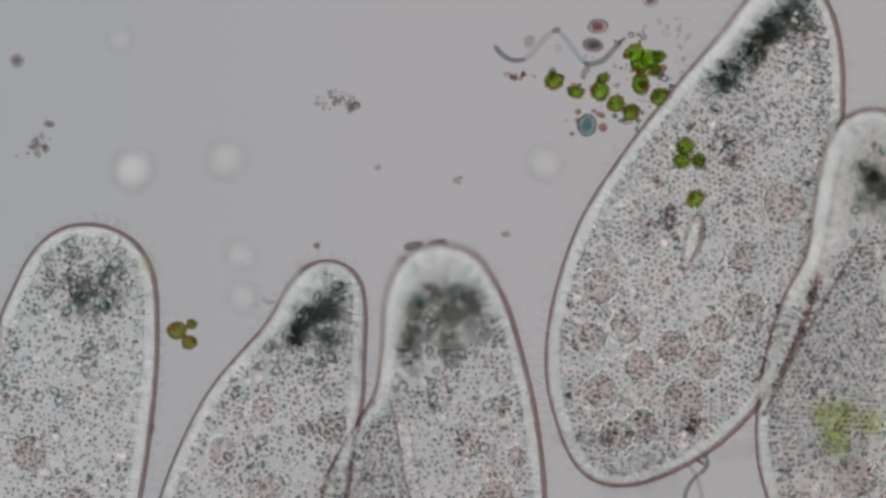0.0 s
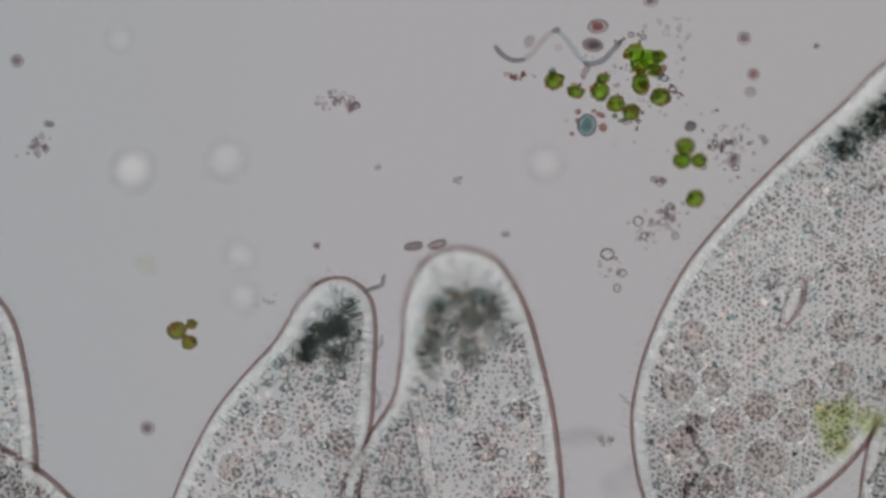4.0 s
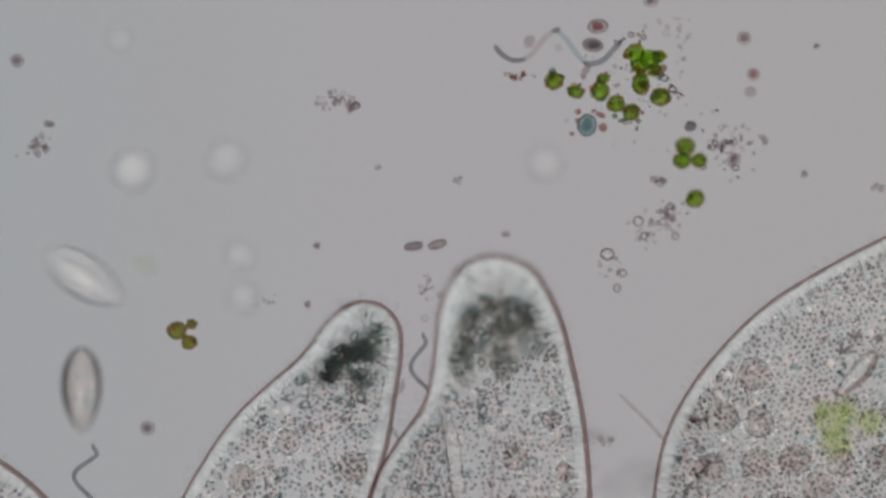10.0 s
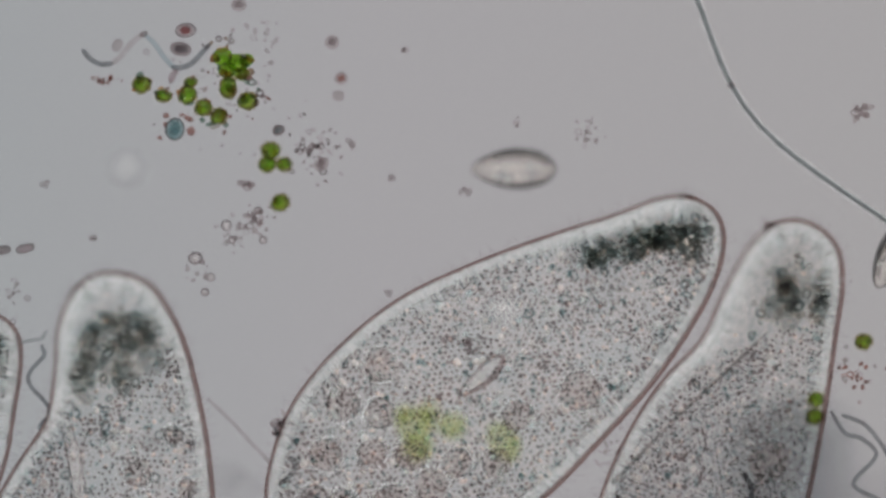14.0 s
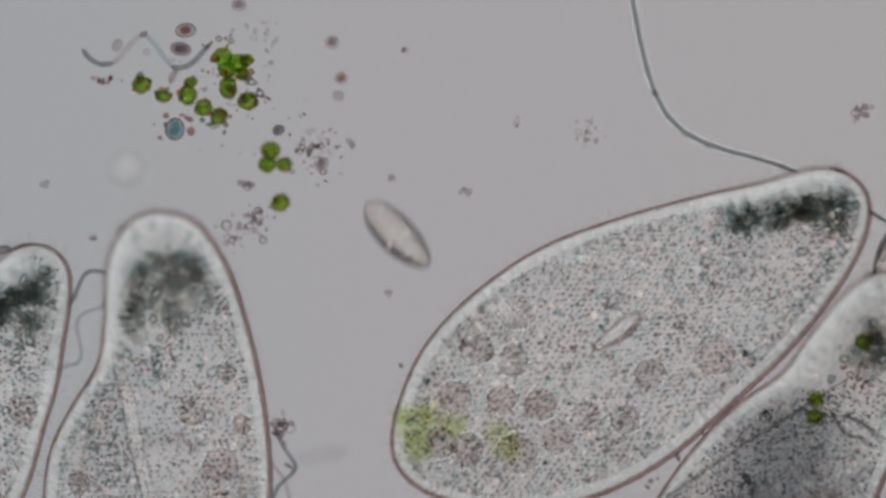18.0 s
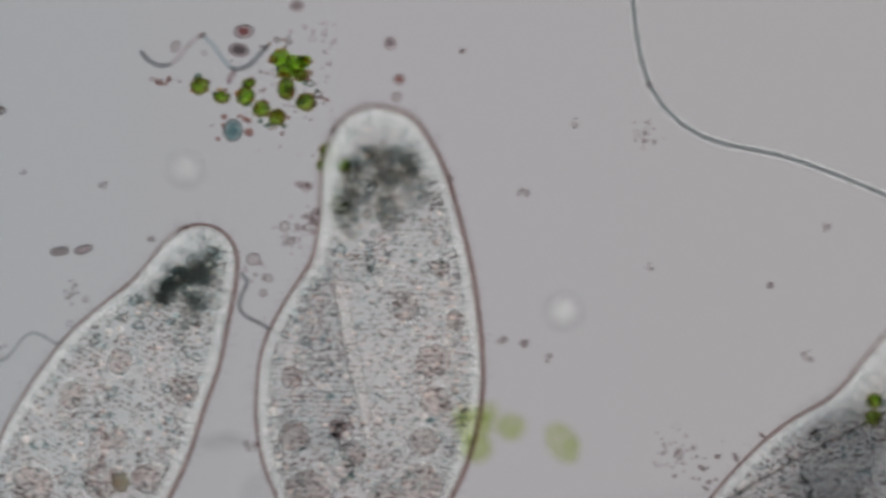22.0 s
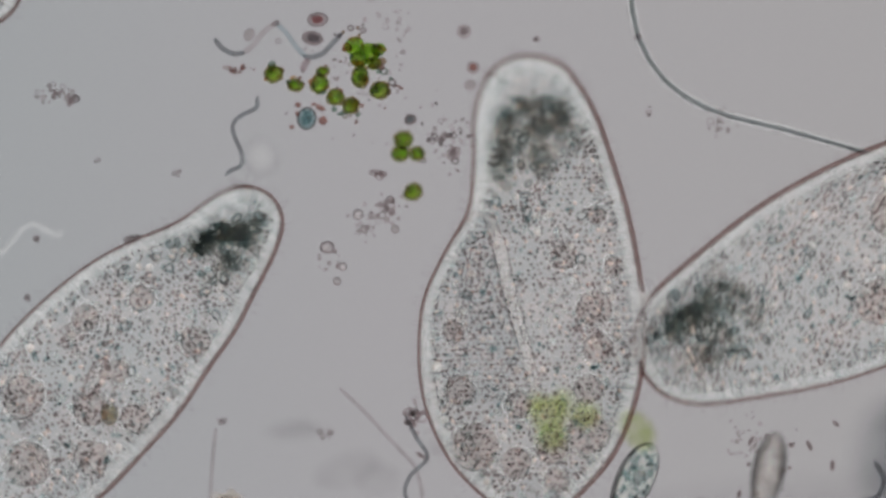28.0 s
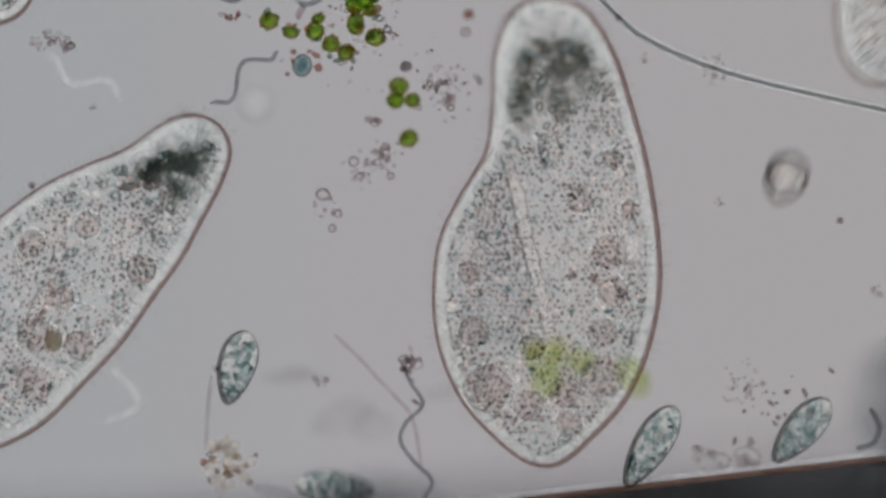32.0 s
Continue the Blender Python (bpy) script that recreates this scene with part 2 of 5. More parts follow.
class Geo:
    """Gathers the corners and faces of one mesh."""

    def __init__(self):
        self.v, self.f, self.n, self.m = [], [], 0, []

    def add(self, v, f, m=0):
        self.v.append(np.asarray(v, float))
        self.f.extend((np.asarray(f) + self.n).tolist())
        self.m.extend([m] * len(f))
        self.n += len(v)

    def ball(self, c, r, turn=0.0, sub=1, lumpy=0.0, m=0):
        v, f = ICO[sub]
        v = v * (1 + lumpy * rng.uniform(-1, 1, (len(v), 1))) if lumpy else v
        v = v * (np.array(r) if np.ndim(r) else r)
        if turn:
            a, b = math.cos(turn), math.sin(turn)
            v = v @ np.array([[a, b, 0], [-b, a, 0], [0, 0, 1]])
        self.add(v + np.array(c), f, m)

    def tube(self, pts, rad, sides=8, closed=False, m=0, flat=1.0):
        pts = np.asarray(pts, float)
        n = len(pts)
        rad = np.broadcast_to(np.asarray(rad, float), (n,))
        if closed:
            d = np.roll(pts, -1, 0) - np.roll(pts, 1, 0)
        else:
            d = np.gradient(pts, axis=0)
        d /= np.linalg.norm(d, axis=1)[:, None] + 1e-12
        side = np.cross(d, (0, 0, 1.0))
        side /= np.linalg.norm(side, axis=1)[:, None] + 1e-12
        up = np.cross(side, d)
        a = np.linspace(0, 2 * math.pi, sides, endpoint=False)
        v = (pts[:, None] + rad[:, None, None] * (np.cos(a)[None, :, None] * side[:, None] + flat * np.sin(a)[None, :, None] * up[:, None])).reshape(-1, 3)
        f = []
        for i in range(n if closed else n - 1):
            j = (i + 1) % n
            for k in range(sides):
                q = (k + 1) % sides
                f.append((i * sides + k, j * sides + k, j * sides + q, i * sides + q))
        self.add(v, f, m)
        if not closed:
            for e in (0, n - 1):
                self.ball(pts[e], rad[e], sub=1, m=m)

    def mesh(self, name, mats, smooth=True):
        me = bpy.data.meshes.new(name)
        me.from_pydata(np.concatenate(self.v).tolist(), [], self.f)
        for x in mats if isinstance(mats, (list, tuple)) else [mats]:
            me.materials.append(x)
        me.polygons.foreach_set("material_index", self.m)
        if smooth:
            me.polygons.foreach_set("use_smooth", [True] * len(me.polygons))
        return me


def part(name, geo, mats, parent=None, label="", kind="", smooth=True):
    ob = new(name, geo.mesh(name, mats, smooth))
    ob.parent = parent
    if label:
        ob["label"] = label
    if kind:
        ob["kind"] = kind
    return ob


def thing(name, label, category, group="", kind="", at=None):
    ob = tagged(new(name), label, category, group, kind)
    if at is not None:
        ob.matrix_basis = at
    return ob


def smoothed(rows, n):
    """Even, rounded rows between the given ones (Catmull-Rom)."""
    r = np.asarray(rows, float)
    e = np.vstack([2 * r[0] - r[1], r, 2 * r[-1] - r[-2]])
    out = []
    for u in np.linspace(0, len(r) - 1, n):
        i = min(int(u), len(r) - 2)
        w = u - i
        a, b, c, d = e[i:i + 4]
        out.append(0.5 * (2 * b + (c - a) * w + (2 * a - 5 * b + 4 * c - d) * w * w + (3 * b - a - 3 * c + d) * w ** 3))
    return np.array(out)


def box(geo, x0, x1, y0, y1, z0, z1, m=0):
    v = [(x, y, z) for x in (x0, x1) for y in (y0, y1) for z in (z0, z1)]
    geo.add(v, [(0, 1, 3, 2), (4, 6, 7, 5), (0, 4, 5, 1), (2, 3, 7, 6), (0, 2, 6, 4), (1, 5, 7, 3)], m)


# ---- the glass slide and the lamp field ----
FLOOR = -0.125
g = Geo()
box(g, -28, 28, -22, 22, FLOOR - 0.5, FLOOR)
ground = tagged(part("ground", g, GLASS, smooth=False), "clear glass microscope slide under a thin film of water", "slide", kind="structure")
g = Geo()
box(g, -40, 40, -34, 34, -2.4, -2.2)
backdrop = tagged(part("backdrop", g, LAMP, smooth=False), "evenly glowing pale grey lamp field beneath the slide", "light field", kind="structure")

g = Geo()
box(g, -28, 28, -22, 22, 0.62, 2.2)
v = g.v[0]
v[:, 1] = np.where(v[:, 1] < 0, P(1255, 1010).y + (v[:, 0] - P(1255, 1010).x) * math.tan(radians(6.53)), v[:, 1])
tagged(part("cover_glass", g, GLASS, smooth=False), "thin clear cover glass over the water film", "cover glass", kind="structure")


# ---- the large ciliates ----
def outline(prof, n=140):
    """Half-widths on both sides, eased towards the rounded ends: rows of (way from the tip, left, right)."""
    p = np.array(prof, float)
    L = p[-1, 0]
    u = np.arccos(1 - 2 * p[:, 0] / L) / math.pi
    uu = np.linspace(0, 1, n)
    s = L * (1 - np.cos(math.pi * uu)) / 2

    def curve(w):
        k = np.gradient(w, u)
        i = np.clip(np.searchsorted(u, uu, side="right") - 1, 0, len(u) - 2)
        h = u[i + 1] - u[i]
        q = (uu - u[i]) / h
        return (2 * q ** 3 - 3 * q ** 2 + 1) * w[i] + (q ** 3 - 2 * q ** 2 + q) * h * k[i] + (3 * q ** 2 - 2 * q ** 3) * w[i + 1] + (q ** 3 - q ** 2) * h * k[i + 1]

    return s, curve(p[:, 1]), curve(p[:, 2]), L


def ciliate(label, prof, anchor, seed, dark, vacs, groove=None, slit=None, rim=3.8, dense=None, dots=1.0, cil=1.0, crystals=8, lift=0.0, reach=1.0, flank=None, bare=(), dark_z=0.0, dark_mat=None, olive=(), tip=0.0):
    """A large slipper-shaped ciliate, tip towards +y. prof: outline rows; anchor: way from the tip to the origin.
    dark: the dark grains near the tip as (way, across, long, wide, turn, count); vacs: rows of (way, across, radius)."""
    r = np.random.default_rng(seed)
    s, lw, rw, L = outline(prof)
    k = 1 / UNIT
    T = 0.12
    ob = thing("ciliate", label, "ciliate", "large ciliates")

    def at(way, across, z=0.0):
        return np.array((across * k, (anchor - way) * k, z))

    half, mid = (lw + rw) / 2, (rw - lw) / 2
    thick = np.minimum(T, 0.8 * half * k + 0.001)
    g = Geo()
    sides = 28
    a = np.linspace(0, 2 * math.pi, sides, endpoint=False)
    cx, cz = np.cos(a), np.sign(np.sin(a)) * np.abs(np.sin(a)) ** 0.8
    v = np.stack([(mid[:, None] + half[:, None] * cx) * k, np.repeat(((anchor - s) * k)[:, None], sides, 1), thick[:, None] * cz], 2)[::2]
    rise = lift * np.clip(1.15 - s / reach, 0, 1) ** 0.7 * np.clip(s / 36, 0, 1) ** 2 if lift else 0 * s
    rear = tip * np.clip(1 - s / 150, 0, 1)
    rise = np.maximum(rise, rear)
    v[:, :, 2] += rear[::2, None] + (rise - rear)[::2, None] * np.clip(-cx, 0, 1)[None]
    n = len(v)
    f = [(i * sides + q, i * sides + (q + 1) % sides, (i + 1) * sides + (q + 1) % sides, (i + 1) * sides + q) for i in range(n - 1) for q in range(sides)]
    top = [q < sides // 2 for i in range(n - 1) for q in range(sides)]
    g.add(v.reshape(-1, 3), f)
    g.m = [int(x) for x in top]
    part("body", g, [dense or CYTO, SKIN], ob)
    # the rim: the pellicle seen on edge, its pale cortex within, trichocysts and cilia across it
    ring = np.vstack([np.stack([-lw * k, (anchor - s) * k, rise], 1), np.stack([rw * k, (anchor - s) * k, rear], 1)[::-1][1:-1]])
    seg = np.linalg.norm(np.roll(ring, -1, 0) - ring, axis=1)
    arc = np.concatenate([[0], np.cumsum(seg)])
    loop = np.vstack([ring, ring[:1]])

    def even(m):
        q = np.linspace(0, arc[-1], m, endpoint=False)
        return np.stack([np.interp(q, arc, loop[:, j]) for j in range(3)], 1)

    e = even(260)
    d = np.roll(e, -1, 0) - np.roll(e, 1, 0)
    nrm = np.stack([-d[:, 1], d[:, 0], 0 * d[:, 0]], 1)
    nrm /= np.linalg.norm(nrm, axis=1)[:, None]
    c0 = e.mean(0)
    if ((c0 - e) * nrm).sum() < 0:
        nrm = -nrm
    # rim tint carries the refraction dark; its right side swells as shading
    g = Geo()
    beads = even(int(arc[-1] / k / 4.6) // 2 * 2)
    facing = np.roll(beads, -1, 0) - np.roll(beads, 1, 0)
    facing = facing[:, 1] / (np.linalg.norm(facing, axis=1) + 1e-9)
    g.tube(beads, rim * k * (1 + 0.26 * facing) * (1 + 0.16 * (-1.0) ** np.arange(len(beads)) + 0.12 * r.uniform(-1, 1, len(beads))), 8, closed=True, flat=2.2)
    part("pellicle", g, RIM, ob, "thin brownish skin seen on edge, with edge shade painted in")
    # the pale cortex tube also paints the bright halo inside the rim
    g = Geo()
    inn = e + nrm * 15 * k
    g.tube(inn, 12 * k, 8, closed=True, flat=1.4)
    part("cortex", g, CORTEX, ob, "pale bluish clear band and painted halo inside the skin")
    g = Geo()
    m = int(arc[-1] / k / 3.4)
    q = even(m)
    dq = np.roll(q, -1, 0) - np.roll(q, 1, 0)
    nq = np.stack([-dq[:, 1], dq[:, 0], 0 * dq[:, 0]], 1)
    nq /= np.linalg.norm(nq, axis=1)[:, None]
    if ((c0 - q) * nq).sum() < 0:
        nq = -nq
    for i in range(m):
        t = nq[i] + 0.17 * r.normal(size=3) * (1, 1, 0)
        ln = r.uniform(16, 36) * k
        b = q[i] + nq[i] * r.uniform(5, 12) * k + np.array((0, 0, r.uniform(-0.03, 0.03)))
        g.tube([b, b + t * ln * 0.5, b + t * ln], np.array([1.1, 1.6, 0.9]) * k, 4, m=int(i % 2 if r.random() < 0.85 else r.random() < 0.5))
    part("trichocysts", g, [TRICH, PALETR], ob, "fine radial rods along the edge", kind="stuff")
    g = Geo()
    m = int(arc[-1] / k / 9 * cil)
    q = even(max(m, 8))
    for i in range(len(q)):
        j = int(np.argmin(((e - q[i]) ** 2).sum(1)))
        o = -nrm[j]
        t = np.array((o[1], -o[0], 0)) * r.uniform(-0.7, 0.7)
        ln = r.uniform(9, 24) * k
        g.tube([q[i], q[i] + (o + 0.4 * t) * ln * 0.6, q[i] + (o + t) * ln], np.array([0.9, 0.7, 0.4]) * k, 3)
    part("cilia", g, CILIA, ob, "short fine hairs round the edge", kind="stuff")

    def inside(way, across, gap):
        i = np.clip(np.searchsorted(s, way), 1, len(s) - 2)
        slope = max(1.0, math.hypot(1, (rw[i + 1] - rw[i - 1]) / (s[i + 1] - s[i - 1] + 1e-9)))
        return -lw[i] + gap * slope * 0.9 < across < rw[i] - gap and gap * 0.8 < way < L - gap * 0.8

    # granules: rows along the body under the skin, drawing together towards the ends; the skin's bulge takes some out of focus
    g, gp = Geo(), Geo()
    step = 10.6
    widest = half.max()
    for row, way in enumerate(np.arange(20, L - 15, step * 0.88)):
        h = np.interp(way, s, half) / widest
        c = np.interp(way, s, mid)
        for across in np.arange(-widest - 40, widest + 40, step):
            w2 = way + r.normal(0, 1.7)
            a2 = c + (across + (row % 2) * step / 2) * (0.62 + 0.38 * h) + r.normal(0, 1.7)
            patch = math.sin(w2 * 0.031 + seed) * math.cos(a2 * 0.037 + w2 * 0.012)
            if any(math.hypot(w2 - bw, a2 - ba) < br * r.uniform(0.85, 1.1) for bw, ba, br in bare):
                continue
            if not inside(w2, a2, 24) or r.random() > dots * (0.83 + 0.17 * patch):
                continue
            z = 0.02 + 0.02 * r.random() + 0.045 * max(0.0, math.sin(w2 * 0.017 + 2 * seed) * math.sin(a2 * 0.021 + seed))
            sz = r.uniform(2.1, 3.8) * k * (1.4 if r.random() < 0.08 else 1) * (1 + 0.15 * patch)
            if r.random() < 0.93:
                g.ball(at(w2, a2, z), (sz, sz * r.uniform(0.85, 1.45), sz), r.uniform(0, 3), sub=1)
            else:
                gp.ball(at(w2, a2, z), sz * 2.1, sub=1, lumpy=0.2)
    # flecks of food and fat between them, some cream, some teal, and small hollow grains
    fl = Geo()
    for i in range(int(L * (half.max() * 2) / 390 * (0.3 + 0.7 * dots))):
        w2, a2 = r.uniform(20, L - 20), r.uniform(-1, 1) * 230
        if inside(w2, a2, 26):
            kind = r.random()
            if kind < 0.78:
                fl.ball(at(w2, a2, r.uniform(-0.03, 0.05)), np.array((r.uniform(2.5, 6.5), r.uniform(2, 4.5), 3)) * k, r.uniform(0, 3.1), sub=1, lumpy=0.25, m=int(kind < 0.48))
            else:
                t = np.linspace(0, 2 * math.pi, 8, endpoint=False)
                q = r.uniform(3.2, 6) * k
                fl.tube(np.stack([q * np.cos(t), q * r.uniform(0.6, 1) * np.sin(t), 0 * t], 1) + at(w2, a2, 0.045), 1.2 * k, 4, closed=True, m=2)
    lumps = np.random.default_rng(seed + 100)
    for i in range(int(L * half.max() * 2 / 9000)):
        w2, a2 = lumps.uniform(60, L - 40), lumps.uniform(-1, 1) * 230
        if inside(w2, a2, 30):
            q = lumps.uniform(4.5, 8)
            for j in range(3):
                fl.ball(at(w2 + lumps.normal(0, 0.4) * q, a2 + lumps.normal(0, 0.4) * q, 0.04), np.array((q * lumps.uniform(0.5, 1), q * lumps.uniform(0.5, 0.9), 3)) * k, lumps.uniform(0, 3), sub=1, lumpy=0.15, m=1)
    part("flecks", fl, [FLECK, FLECK_T, VACRING], ob, "cream and teal flecks scattered between the dots", kind="stuff")
    part("granules", g, GRAN, ob, "countless small dark dots in loose rows", kind="stuff")
    part("pale_granules", gp, GRAN_P, ob, "larger pale grains between the dots", kind="stuff")
    # the dark mass near the tip
    g, gs = Geo(), Geo()
    heaps = [h for h in dark for i in range(h[5])]
    way, across = dark[0][:2]
    for way1, across1, lo, wi, tn, count in heaps:
        ca, sa = math.cos(tn), math.sin(tn)
        u, w = r.normal(0, 0.42), r.normal(0, 0.42)
        u, w = max(-1, min(1, u)) * lo, max(-1, min(1, w)) * wi
        pw, pa = way1 + u * ca - w * sa, across1 + u * sa + w * ca
        if not inside(pw, pa, 26):
            continue
        g.ball(at(pw, pa, dark_z + r.uniform(-0.06, 0.07)), np.array((r.uniform(5, 14), r.uniform(4.5, 11), 5)) * k, r.uniform(0, 3), sub=2, lumpy=0.1)
    part("dark_crystals", g, dark_mat or CRYST, ob, "heap of blackish green crystals near the tip", kind="stuff")
    for way1, across1, lo, wi, tn, count in heaps[::4]:
        u, w = r.normal(0, 0.4) * lo, r.normal(0, 0.4) * wi
        pw, pa = way1 + u * math.cos(tn) - w * math.sin(tn), across1 + u * math.sin(tn) + w * math.cos(tn)
        if inside(pw, pa, 32):
            gs.ball(at(pw, pa, dark_z - 0.05), np.array((r.uniform(12, 25), r.uniform(12, 25), 8)) * k, r.uniform(0, 3), sub=3, lumpy=0.03)
    if gs.n:
        part("dark_haze", gs, SMOKE, ob, "smoky patch round the crystals", kind="stuff")
    for i in range(crystals):
        w2, a2 = way + r.normal(60, 110), across + r.normal(0, 90)
        if i % 2:
            w2, a2 = heaps[i % len(heaps)][0] + r.normal(0, 40), heaps[i % len(heaps)][1] + r.normal(0, 40)
        if inside(w2, a2, 30):
            g = Geo()
            h = r.uniform(0, math.pi)
            x, y = r.uniform(6, 11) * k, r.uniform(4, 8) * k
            t = np.linspace(0, 2 * math.pi, 12, endpoint=False)
            pts = np.stack([x * np.cos(t), y * np.sin(t), 0 * t], 1) @ np.array([[math.cos(h), math.sin(h), 0], [-math.sin(h), math.cos(h), 0], [0, 0, 1]])
            g.tube(pts + at(w2, a2, 0.04), r.uniform(1.8, 3.2) * k, 6, closed=True)
            part("crystal", g, CRYST_R, ob)
    # food vacuoles
    for w2, a2, rad in vacs:
        rad = rad * 0.88
        clear = r.random() < 0.2
        g = Geo()
        g.ball(at(w2, a2, 0.0), np.array((rad, rad * r.uniform(0.88, 1.0), min(rad * 0.8, 40))) * k, r.uniform(0, 3), sub=3, lumpy=0.015)
        t = np.linspace(0, 2 * math.pi, 40, endpoint=False)
        wob = 1 + 0.03 * np.sin(3 * t + r.uniform(0, 6)) + 0.02 * np.sin(5 * t + r.uniform(0, 6))
        loop2 = np.stack([rad * k * wob * np.cos(t), rad * k * wob * np.sin(t), 0 * t], 1)
        g.tube(loop2 + at(w2, a2, 0.05), (1.5 + 0.7 * np.sin(2 * t + r.uniform(0, 6))) * k, 5, closed=True, m=1)
        # the outer whitish tube paints in a bright halo round the bubble
        g.tube(loop2 * (1 + 5 / rad) + at(w2, a2, 0.04), (3.2 + 1.4 * np.sin(2 * t + rad)) * k, 6, closed=True, m=3)
        for i in range(int(rad * (0.3 if clear else 0.78))):
            q, h = rad * (0.92 * r.random() ** 0.4), r.uniform(0, 6.28)
            g.ball(at(w2 + q * math.sin(h), a2 + q * math.cos(h), 0.05), r.uniform(1.7, 3.7) * k, sub=1, m=2)
        part("food_vacuole", g, [VAC, VACRING, GRAN, VACHALO], ob, "clear round bubble with few grains" if clear else "round brownish food bubble with grains")
    for w2, a2, rad in olive:
        g = Geo()
        g.ball(at(w2, a2, 0.03), np.array((rad, rad * 0.85, rad * 0.6)) * k, r.uniform(0, 3), sub=2, lumpy=0.08)
        part("swallowed_alga", g, OLIVE, ob, "olive-brown swallowed algal cell")
    if flank:
        # the side that is folded under: a dense sheet between the fold's edge and the groove
        edge_w, edge_a = [p[0] for p in flank[0]] + [2000], [p[1] for p in flank[0]] + [-400]
        in_w, in_a = [p[0] for p in flank[1]], [p[1] for p in flank[1]]
        ws = np.linspace(edge_w[0] + 4, in_w[-1], 40)
        outer = np.interp(ws, edge_w, edge_a)
        limit = np.interp(ws, s, lw) - 20
        outer = np.maximum(outer, -limit)
        inner = np.interp(ws, in_w, in_a)
        inner = np.maximum(inner, outer + 2)
        g = Geo()
        cols = 9
        v = np.array([at(w, o + (n - o) * c, 0.055 + 0.02 * math.sin(math.pi * c)) for w, o, n in zip(ws, outer, inner) for c in np.linspace(0, 1, cols)])
        f = [(i * cols + q, i * cols + q + 1, (i + 1) * cols + q + 1, (i + 1) * cols + q) for i in range(39) for q in range(cols - 1)]
        g.add(v, f)
        g.add(v - np.array((0, 0, 0.018)), f)
        sheet = part("folded_flank", g, FLANK, ob, "shaded side folded under, with closely set dots")
        g = Geo()
        for w in np.arange(ws[0], ws[-1], 9.0):
            o, n = np.interp(w, ws, outer), np.interp(w, ws, inner)
            for a2 in np.arange(min(o, n) + 5, max(o, n) - 4, 9.4):
                g.ball(at(w + r.normal(0, 1.2), a2 + r.normal(0, 1.2), 0.07), r.uniform(1.5, 2.5) * k, sub=1)
        part("flank_dots", g, GRAN, sheet, kind="stuff")
        g = Geo()
        fold = [(w, max(a2, 9 - np.interp(w, s, lw))) for w, a2 in flank[0]]
        g.tube(smoothed([at(w, a2, 0.05) for w, a2 in fold], 40), np.interp(np.linspace(0, 1, 40), [0, 0.15, 1], [1.0, 3.0, 3.4]) * k, 6)
        part("fold_rim", g, VACRING if dense else RIM, sheet, "dark edge running down from the notch")
    if groove:
        g = Geo()
        pts = smoothed([at(w2, a2, 0.06) for w2, a2 in groove], 40)
        wd = np.interp(np.linspace(0, 1, 40), [0, 0.3, 1], [8, 13, 11]) * k
        g.tube(pts, wd, 8, flat=0.4)
        lip = part("oral_groove", g, GROOVE, ob, "pale fold running down from the notch")
        for sd, th in ((-1, 1.5), (1, 0.8)):
            g = Geo()
            g.tube(pts + np.stack([sd * wd, 0 * wd, 0.005 + 0 * wd], 1), th * k * (1 + 0.3 * r.uniform(-1, 1, 40)), 6)
            part("fold_edge", g, VACRING, lip, "dark edge of the fold")
    if slit:
        w2, a2, ln, wd, h = slit
        g = Geo()
        t = np.linspace(0, 2 * math.pi, 40, endpoint=False)
        x = wd * np.cos(t) * (1 - 0.12 * np.sin(t)) * (1 + 0.1 * np.sin(3 * t + 1)) + 2 * np.sin(2 * t)
        y = ln * np.sin(t)
        pts = np.stack([(x * math.cos(h) - y * math.sin(h)) * k, (x * math.sin(h) + y * math.cos(h)) * k, 0 * t], 1) + at(w2, a2, 0.07)
        g.tube(pts, (1.7 + 3.4 * np.clip(np.cos(t - 0.5), 0, 1) ** 0.7 + r.uniform(-0.5, 0.7, 40)) * k, 6, closed=True)
        part("mouth_slit", g, [LIP], ob, "pale slit with a brown lip")
        g = Geo()
        g.ball(at(w2, a2, 0.06), (wd * 0.8 * k, ln * 0.85 * k, 0.01), h, sub=2)
        part("mouth_pore", g, PALEB, ob)
    return ob


def prof_even(L, w, ends=(0.42, 0.62, 0.80)):
    """A plain slipper: half as wide at the tip as in the middle."""
    return [(0, 0, 0), (0.025 * L, w * ends[0], w * ends[0]), (0.07 * L, w * ends[1], w * ends[1]), (0.18 * L, w * ends[2], w * ends[2]), (0.4 * L, w * 0.96, w * 0.96),
            (0.6 * L, w, w), (0.78 * L, w * 0.88, w * 0.88), (0.92 * L, w * 0.55, w * 0.55), (L, 0, 0)]


PROF_C = [(0, 0, 0), (20, 53, 68), (50, 74, 93), (100, 90, 122), (200, 95, 156), (270, 106, 175), (350, 153, 190), (420, 186, 199), (500, 198, 202),
          (600, 192, 186), (700, 154, 145), (780, 85, 75), (825, 0, 0)]
PROF_B = [(0, 0, 0), (20, 46, 47), (60, 68, 70), (157, 91, 101), (209, 114, 117), (288, 143, 130), (390, 160, 148), (490, 164, 152), (600, 150, 150), (700, 115, 115), (790, 0, 0)]
PROF_D = [(0, 0, 0), (25, 54, 56), (60, 78, 87), (150, 104, 135), (261, 140, 176), (417, 182, 210), (536, 203, 230), (667, 198, 226), (805, 162, 180), (900, 98, 110), (960, 0, 0)]
PROF_A = prof_even(840, 166)
PROF_E = [(0, 0, 0), (25, 60, 63), (80, 87, 94), (180, 101, 118), (260, 108, 135), (340, 142, 150), (460, 170, 168), (600, 175, 172), (720, 140, 140), (820, 0, 0)]

